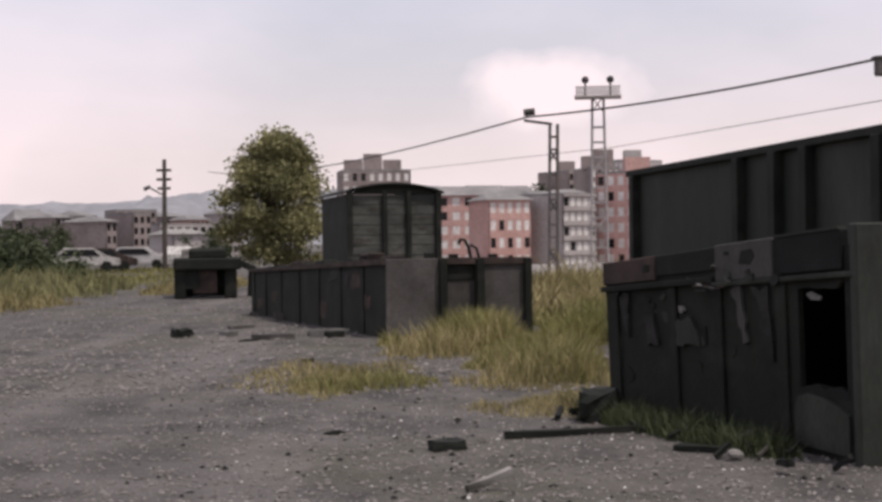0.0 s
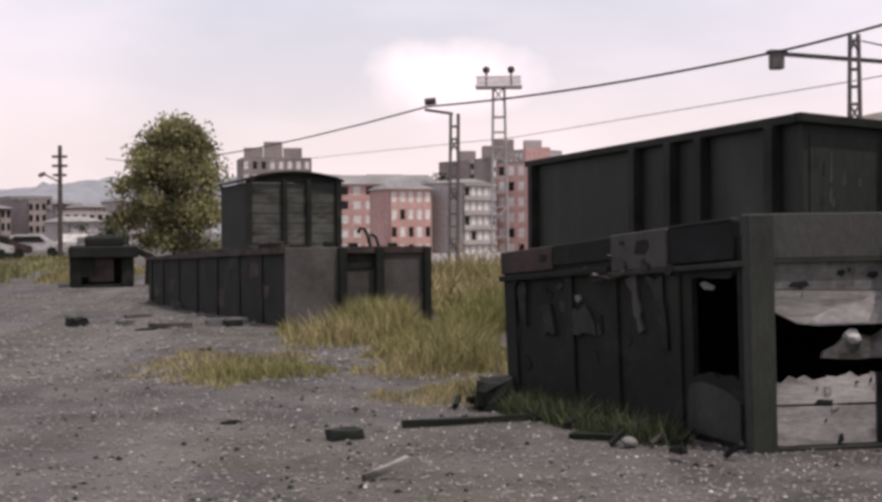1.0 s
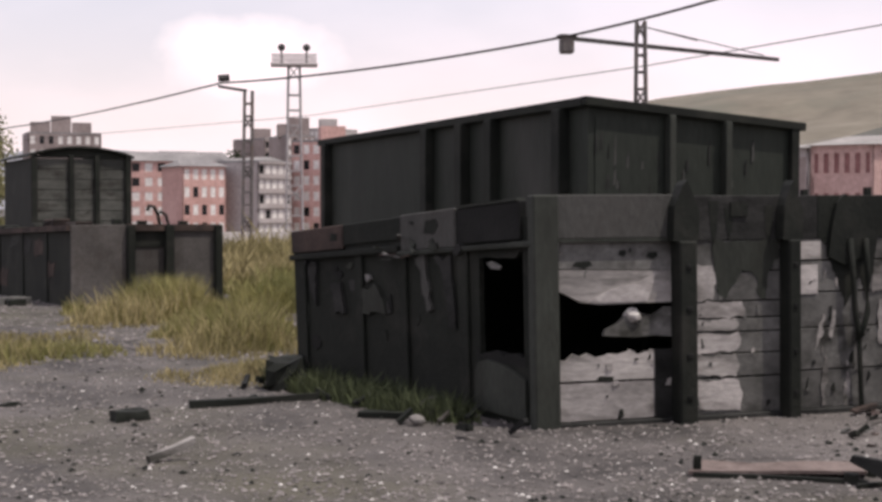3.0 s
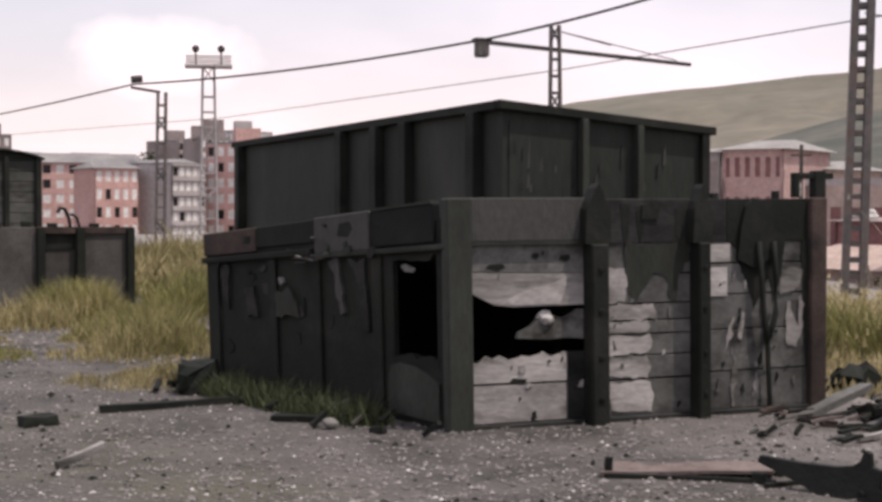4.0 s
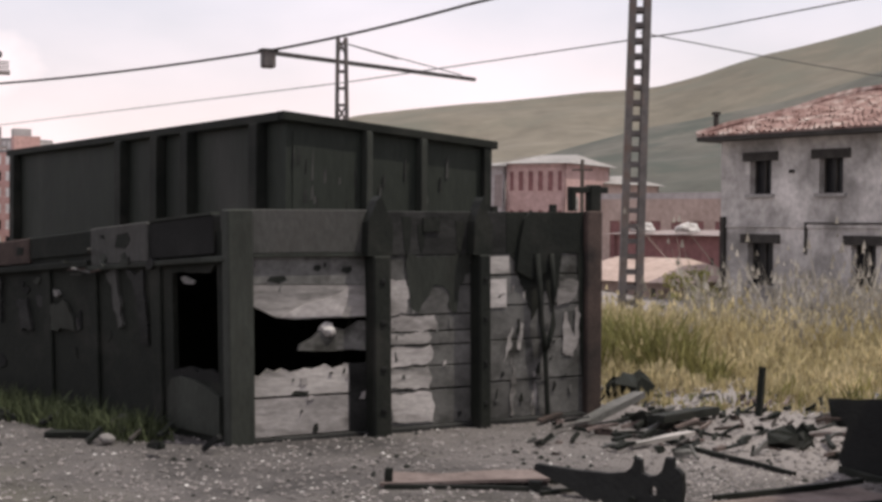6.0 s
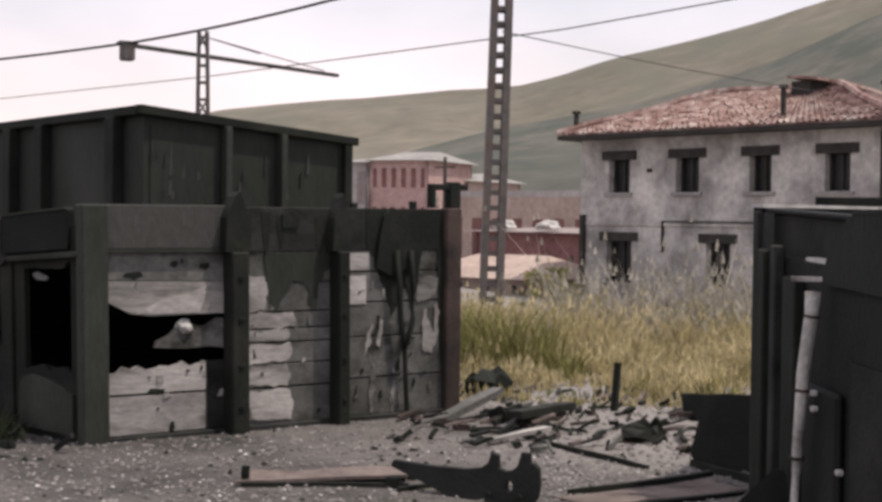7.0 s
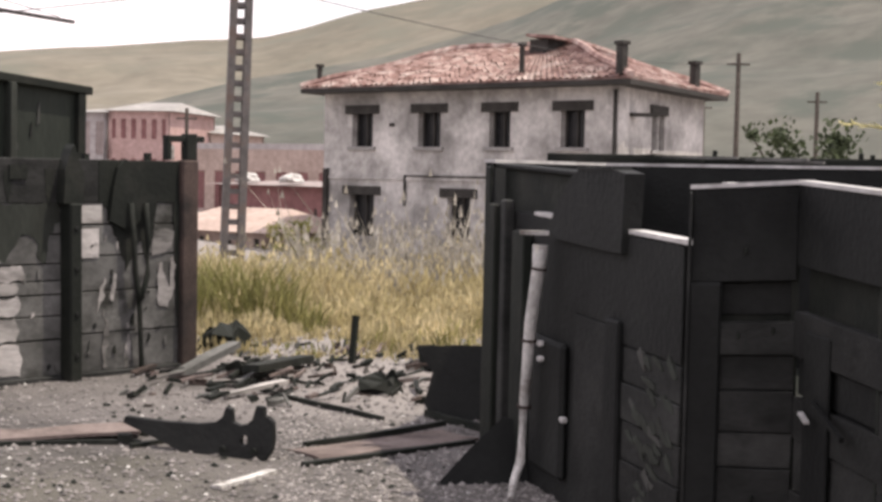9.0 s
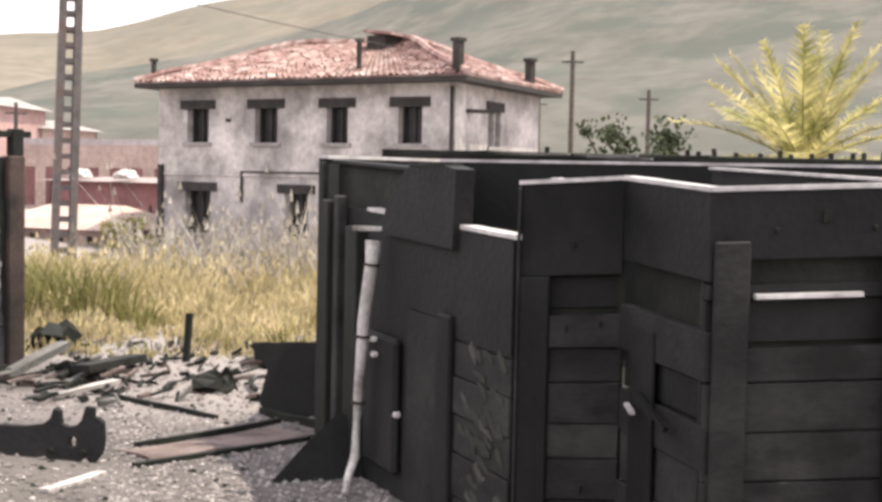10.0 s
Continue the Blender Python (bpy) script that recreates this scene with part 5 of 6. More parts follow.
part("insulator", tube([tip + Vector((0, 0, 0.35)), tip + Vector((0.5, 0, 0.4))], 0.16, 8), M_CABLE, pole_a)
boom_l, boom_r = polar(16.8, 47.4, 7.0), polar(24.82, 55.5, 7.0)
part("boom", beam(boom_l, boom_r, 0.13, 0.13), M_CABLE, pole_b, "long level steel boom")
part("boom_stay", beam(polar(19.64, 49.0, 7.55), polar(24.3, 55.0, 7.12), 0.03, 0.03), M_CABLE, pole_b)
part("boom_stay", beam(polar(19.64, 49.0, 7.55), polar(21.8, 51.4, 7.3), 0.03, 0.03), M_CABLE, pole_b)
weight = part("hanging_lamp", beam(boom_l + Vector((0, 0, 0.05)), boom_l + Vector((0, 0, -0.5)), 0.42, 0.42, bevel=0.05), M_GALV, pole_b, "grey hanging signal lamp")
part("lamp_cap", beam(boom_l + Vector((0, 0, 0.1)), boom_l + Vector((0, 0, 0.02)), 0.55, 0.5), M_CABLE, weight)

tower, tower_at = lattice("floodlight_tower", polar(6.2, 165, -3), polar(6.2, 165, 17.3), 1.9, 1.25, M_PALEGALV, "tall lattice floodlight tower with railed platform and lamps", "tower", bays=12, leg=0.2)
ex = Vector((math.cos(radians(6.2)), -math.sin(radians(6.2)), 0))
ey = Vector((math.sin(radians(6.2)), math.cos(radians(6.2)), 0))
tp = polar(6.2, 165, 17.3)
part("platform", beam(tp - ex * 2.6, tp + ex * 2.6, 3.0, 0.25), M_PALEWALL, tower)
for h in (0.55, 1.05):
    for s in (-1.2, 1.2):
        part("railing", beam(tp - ex * 2.5 + ey * s + Vector((0, 0, h)), tp + ex * 2.5 + ey * s + Vector((0, 0, h)), 0.16, 0.16), M_PALEWALL, tower)
for x in (-1.4, 1.4):
    part("post", beam(tp + ex * x, tp + ex * x + Vector((0, 0, 1.7)), 0.2, 0.2), M_GALV, tower)
    bm = bmesh.new()
    bmesh.ops.create_uvsphere(bm, u_segments=12, v_segments=8, radius=0.42)
    bmesh.ops.translate(bm, vec=tp + ex * x + Vector((0, 0, 1.95)), verts=bm.verts)
    part("floodlight", bm, M_CABLE, tower, "dark round floodlight")

wood_pole = thing("telegraph_pole", polar(-10.68, 82, 0), "wooden telegraph pole with crossarms and a small street lamp", "pole")
part("shaft", tube([polar(-10.7, 82, -1), polar(-10.66, 82, 6.2)], 0.15, 8, taper=0.7), M_BARK, wood_pole)
for z, w in ((5.6, 0.4), (5.1, 0.4), (4.6, 0.35)):
    part("crossarm", beam(polar(-10.68, 82, z) - Vector((w, 0, 0)), polar(-10.68, 82, z) + Vector((w, 0, 0)), 0.14, 0.14), M_BARK, wood_pole)
part("lamp_arm", beam(polar(-10.68, 82, 4.2), polar(-11.3, 82, 4.7), 0.08, 0.08), M_CABLE, wood_pole)
part("lamp_head", beam(polar(-11.2, 82, 4.7), polar(-11.45, 82, 4.55), 0.3, 0.2, bevel=0.03), M_CABLE, wood_pole)
for az, d, zt in ((50.27, 95, 9.9), (53.24, 110, 8.4), (24.9 + 4.15, 100, 5.9), (49.0, 120, 8.4)):
    p = thing("telegraph_pole", polar(az, d, -1.5), "thin dark telegraph pole against the hillside", "pole", group="telegraph poles below the hill")
    part("shaft", tube([polar(az, d, -3), polar(az, d, zt)], 0.2, 6, taper=0.7), M_BARK, p)
    part("crossarm", beam(polar(az, d, zt - 0.7) - Vector((0.5, -0.5, 0)), polar(az, d, zt - 0.7) + Vector((0.5, -0.5, 0)), 0.12, 0.12), M_BARK, p)


def wire(points, radius, label, sag=0.0):
    pts = []
    for a, b in zip(points, points[1:]):
        a, b = Vector(a), Vector(b)
        for i in range(12):
            t = i / 12
            pts.append(a + (b - a) * t - Vector((0, 0, sag * 4 * t * (1 - t) * (b - a).length / 30)))
    pts.append(Vector(points[-1]))
    ob = part("overhead_wire", tube(pts, radius, 5), M_CABLE)
    return tagged(ob, label, "wire", group="overhead wires")


wire([polar(-9, 190, 10.6), polar(3.44, 66.5, 7.1), polar(16.8, 47.4, 7.05), polar(24.5, 41.9, 7.8), polar(43, 34.3, 9.6)], 0.045, "black overhead contact wire slung between masts", sag=0.28)
wire([polar(-4, 150, 8.0), polar(6.8, 100, 7.7), polar(20, 60, 7.3), polar(33.6, 44, 7.35), polar(52, 38, 8.5)], 0.022, "thin overhead line behind the masts")
wire([polar(31.2, 31, 5.6), polar(50.27, 95, 9.3)], 0.014, "thin slack line from the lattice mast", sag=0.3)


# ---- plants ----
def blades(name, count, place, height, width, material, label, seed, lean=0.85, thing_kind="stuff", heads=0.0):
    """Many thin blades of grass in one mesh. place(rng) gives x, y, growth."""
    rng = np.random.default_rng(seed)
    verts, faces = [], []
    for i in range(count):
        x, y, g = place(rng)
        if g <= 0.02:
            continue
        z = ground_z(x, y) - 0.02
        h = height * g * rng.uniform(0.45, 1.15)
        a = rng.uniform(0, 2 * math.pi)
        b = rng.uniform(0, 2 * math.pi)
        w = width * rng.uniform(0.6, 1.4)
        lx, ly = math.cos(b) * lean * h * rng.uniform(0.1, 1), math.sin(b) * lean * h * rng.uniform(0.1, 1)
        dx, dy = math.cos(a) * w, math.sin(a) * w
        k = len(verts)
        verts += [(x - dx, y - dy, z), (x + dx, y + dy, z), (x + dx * 0.8 + lx * 0.35, y + dy * 0.8 + ly * 0.35, z + h * 0.55), (x - dx * 0.8 + lx * 0.35, y - dy * 0.8 + ly * 0.35, z + h * 0.55), (x + lx, y + ly, z + h)]
        faces += [(k, k + 1, k + 2, k + 3), (k + 3, k + 2, k + 4)]
        if heads and rng.random() < heads:
            k = len(verts)
            s = w * 2.2
            t = z + h
            verts += [(x + lx - s, y + ly, t - s), (x + lx + s, y + ly, t - s), (x + lx, y + ly, t + s * 2.4)]
            faces.append((k, k + 1, k + 2))
    me = bpy.data.meshes.new(name)
    me.from_pydata(verts, [], faces)
    me.update()
    return tagged(link(name, me, material), label, "grass", kind="stuff")


def in_sector(az0, az1, d0, d1, grain=0.5, cut=0.45, edge=2.0):
    """Places between two headings and two distances, in tufts."""
    def place(rng):
        az = rng.uniform(az0, az1)
        d = math.sqrt(rng.uniform(d0 * d0, d1 * d1))
        p = polar(az, d)
        g = noise.noise((p.x * grain, p.y * grain, 5.0)) * 0.5 + 0.5
        fade = smooth(d0, d0 + edge, d)
        ragged = 0.35 * noise.noise((p.x * 0.9, p.y * 0.9, 8.0))
        sides = smooth(az0, az0 + 2.5, az) * smooth(az1 + 0.5, az1 - 1.5, az) if d1 < 27 and az1 < 20 else 1.0
        tuft = 0.55 + 0.9 * max(0.0, noise.noise((p.x * 1.7, p.y * 1.7, 2.0)) + 0.35)
        return p.x, p.y, tuft * max(0.0, (g - cut + 0.35 * fade + ragged * 0.5 - 0.4 * (1 - sides))) * 1.3 * (0.55 + 0.45 * fade)
    return place


def in_patch(cx, cy, rx, ry):
    """Places in one ragged oval patch."""
    def place(rng):
        x, y = cx + rng.uniform(-rx, rx), cy + rng.uniform(-ry, ry)
        r = ((x - cx) / rx) ** 2 + ((y - cy) / ry) ** 2
        g = 0.9 - r + 0.9 * noise.noise((x * 1.1, y * 0.8, 6.0)) + 0.3 * noise.noise((x * 4.0, y * 3.0, 9.0))
        return x, y, max(0.0, min(g, 1.0))
    return place


blades("tall_grass", 40000, in_sector(29.5, 44, 13.4, 30, 0.9, 0.34, 4.5), 0.66, 0.010, M_GRASS, "tall straw-yellow grass and weeds before the house", 1, heads=0.25)
blades("tall_grass", 7000, in_sector(29.5, 44, 13.0, 26, 0.5, 0.45, 4.0), 0.62, 0.012, M_GREEN, "green weeds among the tall dry grass", 2)
blades("tall_grass", 3500, in_patch(8.6, 14.6, 1.0, 1.9), 0.75, 0.011, M_GREEN, "fresh green tufts beside the wagon", 12)
blades("dry_weeds", 1300, in_sector(33.0, 42.5, 18, 26, 0.7, 0.25, 2.0), 1.4, 0.014, M_WEED, "pale dried weed stalks in front of the house", 3, heads=0.9)
blades("rough_grass", 3500, in_patch(-1.4, 17.8, 1.3, 2.7), 0.22, 0.008, M_OLIVEGRASS, "thin straw-yellow tufts on the gravel", 4)
blades("rough_grass", 2500, in_patch(-1.0, 17.0, 1.0, 1.6), 0.2, 0.008, M_GREEN, "thin green weeds on the gravel", 14)
blades("rough_grass", 12000, in_patch(0.9, 22.4, 1.9, 1.8), 0.6, 0.010, M_GREEN, "yellow-green weeds round the wagon body's foot", 5)
blades("rough_grass", 3500, in_patch(0.8, 21.6, 2.0, 1.9), 0.55, 0.009, M_OLIVEGRASS, "straw-yellow grass round the wagon body's foot", 15)
blades("rough_grass", 4500, in_patch(1.25, 17.8, 1.15, 2.6), 0.45, 0.009, M_OLIVEGRASS, "patchy straw-yellow rough grass on the gravel", 10)
blades("rough_grass", 7500, in_patch(1.3, 18.6, 1.1, 2.2), 0.42, 0.009, M_GREEN, "green weeds in the rough grass", 16)
blades("rough_grass", 2200, in_patch(0.9, 14.3, 0.75, 1.0), 0.2, 0.006, M_OLIVEGRASS, "short dry grass by the wagon corner", 17)
blades("rough_grass", 5000, in_patch(2.9, 28.0, 1.6, 4.0), 0.5, 0.012, M_GREEN, "green weeds between the wagons", 18)
blades("rough_grass", 4500, lambda rng: (lambda t: (2.7 - 1.3 * t + rng.uniform(-0.25, 0.15), 10.75 + 2.9 * t + rng.uniform(-0.2, 0.1), rng.uniform(0.3, 1)))(rng.uniform(0.15, 0.98)), 0.26, 0.007, M_DARKLEAF, "low dark weeds at the wagon foot", 9)
blades("far_grass", 16000, in_sector(1.5, 10, 27, 62, 0.2, 0.2, 6.0), 0.8, 0.03, M_OLIVEGRASS, "tall dry grass below the town blocks", 6)
blades("far_grass", 9000, in_sector(-19, -8, 52, 88, 0.16, 0.62, 9.0), 0.5, 0.04, M_GREEN, "rough green grass at the track side", 7)
blades("far_grass", 9000, in_patch(-14.2, 46, 4.2, 15), 0.95, 0.03, M_LEAF, "tall green weeds at the yard edge", 8)
blades("far_grass", 5000, in_patch(-12.6, 37, 3.0, 6.0), 0.6, 0.025, M_OLIVEGRASS, "dry weeds on the bank at the yard edge", 19)
blades("far_grass", 4000, in_patch(-8.6, 52, 1.6, 8.0), 0.5, 0.025, M_OLIVEGRASS, "rough dry grass behind the scrap", 20)


def leaf_cloud(clumps, per, size, rng, flat=0.6):
    """Many small leaves gathered in clumps. clumps: rows of x, y, z, radius."""
    verts, faces = [], []
    for cx, cy, cz, r in clumps:
        for _ in range(int(per * r * r)):
            v = rng.normal(size=3)
            v /= np.linalg.norm(v)
            rad = r * min(abs(rng.normal(0.0, 0.7)), 1.25) + 0.1 * r
            p = np.array((cx, cy, cz)) + v * rad * np.array((1, 1, 0.9))
            a, b = rng.normal(size=3), rng.normal(size=3)
            a /= np.linalg.norm(a)
            b = np.cross(a, b)
            b /= np.linalg.norm(b)
            s = size * rng.uniform(0.6, 1.4)
            k = len(verts)
            verts += [p - a * s, p + b * s * flat, p + a * s, p - b * s * flat]
            faces.append((k, k + 1, k + 2, k + 3))
    return verts, faces


def broad_tree(foot, height, spread, seed, label, material, leaf, per, name="tree", clump_count=46):
    rng = np.random.default_rng(seed)
    foot = Vector(foot)
    ob = thing(name, foot, label, "tree")
    part("trunk", tube([foot, foot + Vector((0.1, 0, height * 0.25)), foot + Vector((-0.1, 0.1, height * 0.6))], height * 0.03, 8, taper=0.5), M_BARK, ob)
    clumps = []
    for i in range(clump_count):
        t = rng.uniform(0.16, 1.0)
        wide = spread * (math.sin(math.pi * min(t * 0.82 + 0.12, 1)) ** 0.7)
        a = rng.uniform(0, 2 * math.pi)
        q = math.sqrt(rng.uniform(0.0, 1.0)) * wide
        c = foot + Vector((math.cos(a) * q, math.sin(a) * q, height * t * 0.93))
        clumps.append((*c, spread * rng.uniform(0.18, 0.34)))
        if i % 5 == 0:
            part("limb", tube([foot + Vector((0, 0, height * t * 0.5)), (foot + Vector((0, 0, height * t * 0.62)) + c) / 2, c], height * 0.011, 5, taper=0.4), M_BARK, ob)
    v, f = leaf_cloud(clumps, per, leaf, rng)
    np_part("crown", v, f, material, ob)
    return ob


broad_tree(polar(-6.45, 64, -0.3), 6.75, 2.25, 21, "bushy olive-green broadleaf tree beside the wagons", M_LEAF, 0.085, 1500, clump_count=95)
for az, d, h, s, seed in ((-15.1, 95, 2.6, 2.3, 31), (-16.2, 75, 2.4, 2.4, 32), (-17.0, 54, 2.2, 2.6, 33), (-15.8, 57, 1.7, 2.2, 39), (-14.4, 66, 1.2, 1.8, 40), (-9.2, 110, 2.6, 2.0, 34), (4.0, 320, 13.5, 6.5, 35), (4.9, 330, 12.5, 6.0, 36), (51.9, 42, 4.0, 1.6, 37), (53.3, 44, 3.6, 1.8, 38)):
    broad_tree(polar(az, d, -1.2), h + 1.2, s, seed, "dark green leafy shrub with an uneven crown", M_DARKLEAF, 0.1 if d < 200 else 0.35, 480 if d < 200 else 45, name="shrub", clump_count=22)


for az, d, h in ((32.6, 50, 1.5), (33.3, 49, 1.7), (34.0, 50, 1.6)):
    broad_tree(polar(az, d, -1.5), h, 0.75, int(az * 10), "low yellow-green bush by the hut", M_GREEN, 0.06, 900, name="bush", clump_count=14)


def palm_tree():
    foot = polar(59.0, 33, -1.0)
    ob = thing("palm", foot, "sunlit yellow-green palm with arching feathered fronds", "palm")
    crown = foot + Vector((0, 0, 3.0))
    part("trunk", tube([foot, foot + Vector((0.05, 0, 1.5)), crown], 0.35, 10, taper=0.9), M_BARK, ob)
    rng = np.random.default_rng(77)
    for i in range(34):
        a = i * 2.399 + rng.uniform(-0.2, 0.2)
        rise = rng.uniform(0.3, 1.4)
        length = rng.uniform(2.7, 3.6)
        d = Vector((math.cos(a), math.sin(a), 0))
        pts = []
        for j in range(9):
            t = j / 8
            pts.append(crown + d * (length * math.cos(rise) * t * (1 + 0.25 * t)) + Vector((0, 0, length * math.sin(rise) * t - 0.9 * t * t * (1.5 - rise))))
        rib = part("frond", tube(pts, 0.03, 4, taper=0.2), M_PALM, ob)
        verts, faces = [], []
        for j in range(1, 40):
            t = j / 40 * 8
            k0 = min(int(t), 7)
            p = pts[k0].lerp(pts[k0 + 1], t - k0)
            tang = (pts[k0 + 1] - pts[k0]).normalized()
            side = tang.cross(Vector((0, 0, 1))).normalized()
            ln = 0.5 * math.sin(math.pi * (0.12 + 0.85 * j / 40)) ** 0.6
            for s in (-1, 1):
                tipp = p + side * s * ln * 0.85 + tang * ln * 0.6 + Vector((0, 0, 0.12 - 0.2 * rng.uniform(0, 1)))
                k = len(verts)
                verts += [p - tang * 0.03, p + tang * 0.05, tipp]
                faces.append((k, k + 1, k + 2))
        np_part("leaf_fringe", verts, faces, M_PALM, rib, kind="stuff")
    return ob


palm_tree()


# ---- vehicles far off ----
def far_car(az, d, material, label, turn):
    c = polar(az, d, 0)
    z = ground_z(c.x, c.y)
    ob = thing("car", (c.x, c.y, z), label, "car", group="parked vehicles at the yard edge")
    q = Matrix.Translation((c.x, c.y, z)) @ Matrix.Rotation(radians(turn), 4, "Z")
    profile = [(-2.0, 0.35), (2.0, 0.35), (2.02, 0.75), (1.2, 0.88), (0.6, 1.35), (-1.0, 1.38), (-1.7, 0.95), (-2.0, 0.9)]
    bm = bmesh.new()
    a = [bm.verts.new(q @ Vector((x, -0.8, h))) for x, h in profile]
    b = [bm.verts.new(q @ Vector((x, 0.8, h))) for x, h in profile]
    bm.faces.new(a)
    bm.faces.new(b[::-1])
    for i in range(len(a)):
        j = (i + 1) % len(a)
        bm.faces.new((a[j], a[i], b[i], b[j]))
    bmesh.ops.bevel(bm, geom=list(bm.edges), offset=0.06, segments=2, affect="EDGES")
    part("body", bm, material, ob)
    for s in (-0.82, 0.82):
        part("side_window", hexa(bmesh.new(), [q @ Vector(p) for p in ((-1.3, s - 0.01, 0.92), (0.9, s - 0.01, 0.92), (0.9, s + 0.01, 0.92), (-1.3, s + 0.01, 0.92), (-0.95, s - 0.01, 1.28), (0.5, s - 0.01, 1.28), (0.5, s + 0.01, 1.28), (-0.95, s + 0.01, 1.28))]), M_PANE, ob)
    for x in (-1.25, 1.25):
        for s in (-0.72, 0.72):
            bm = bmesh.new()
            bmesh.ops.create_cone(bm, cap_ends=True, segments=14, radius1=0.31, radius2=0.31, depth=0.2)
            bmesh.ops.transform(bm, matrix=q @ Matrix.Translation((x, s, 0.31)) @ Matrix.Rotation(math.pi / 2, 4, "X"), verts=bm.verts)
            part("wheel", bm, M_BLACK, ob)
    return ob


far_car(-13.05, 86, M_RUST, "dark red van-like car parked at the yard edge", 12)
far_car(-13.75, 84, M_WHITE, "small white car parked at the yard edge", 15)
far_car(-11.75, 92, M_RIM, "silver grey car parked at the yard edge", 8)
far_car(-10.0, 88, M_WHITE, "white car partly behind scrap", 85)


def far_wreck():
    """The dark bogie wreck at the track's far end."""
    c = polar(-9.1, 44, 0)
    ob = thing("scrap_bogie", c, "dark rusty scrap underframe with four stout legs and a slab top", "scrap")
    ex, ey = Vector((0.985, 0.17, 0)), Vector((-0.17, 0.985, 0))
    part("top_slab", beam(c - ex * 0.95 + Vector((0, 0, 1.0)), c + ex * 1.0 + Vector((0, 0, 1.0)), 2.4, 0.34, bevel=0.04), M_BLACK, ob)
    part("upper_tank", beam(c - ex * 0.55 + Vector((0, 0, 1.28)), c + ex * 0.6 + Vector((0, 0, 1.3)), 1.6, 0.34, bevel=0.08), M_BLACK, ob)
    for x in (-0.75, 0.7):
        for y in (-0.9, 0.9):
            part("leg", beam(c + ex * x + ey * y, c + ex * x + ey * y + Vector((0, 0, 0.9)), 0.32, 0.32, bevel=0.03), M_BLACK, ob)
    part("cross_plate", beam(c - ex * 0.4 + ey * -0.9 + Vector((0, 0, 0.5)), c + ex * 0.3 + ey * -0.9 + Vector((0, 0, 0.5)), 0.1, 0.7), M_RUST, ob)
    part("drum", tube([c - ex * 0.7 + ey * 0.2 + Vector((0, 0, 0.5)), c + ex * 0.65 + ey * 0.2 + Vector((0, 0, 0.5))], 0.48, 14), M_BLACK, ob)
    part("hanging_plate", beam(c - ex * 0.9 - ey * 1.0 + Vector((0, 0, 0.62)), c - ex * 0.2 - ey * 1.0 + Vector((0, 0, 0.66)), 0.08, 0.7), M_BLACK, ob)
    part("pale_hatch", beam(c - ex * 0.72 - ey * 0.8 + Vector((0, 0, 1.3)), c - ex * 0.5 - ey * 0.8 + Vector((0, 0, 1.3)), 0.3, 0.3, bevel=0.04), M_PALE, ob)
    part("side_arm", beam(c + ex * 0.9 + Vector((0, 0, 1.05)), c + ex * 1.45 + Vector((0, 0, 0.8)), 0.5, 0.2, bevel=0.03), M_BLACK, ob)
    part("side_leg", beam(c + ex * 1.3, c + ex * 1.35 + Vector((0, 0, 0.8)), 0.2, 0.2), M_BLACK, ob)
    return ob


far_wreck()


# ---- debris on the ground ----
def on_ground(x, y, lift=0.0):
    return Vector((x, y, ground_z(x, y) + lift))


def debris(name, a, b, w, h, material, label, category="debris", lift=(0.0, 0.0), group="scrap on the cinders", rough=0.16):
    bm = beam(on_ground(*a, h / 2 + lift[0]), on_ground(*b, h / 2 + lift[1]), w, h)
    bmesh.ops.subdivide_edges(bm, edges=list(bm.edges), cuts=2, use_grid_fill=True)
    wear, sway = rough * min(w, h), rough * 0.5 * max(w, h)
    for v in bm.verts:
        v.co += Vector([wear * noise.noise(v.co * 9 + Vector((k * 7.3, 0, 0))) * 1.6 + sway * noise.noise(v.co * 3.1 + Vector((k * 5.1, 4, 0))) for k in range(3)])
    return tagged(part(name, bm, material), label, category, group)


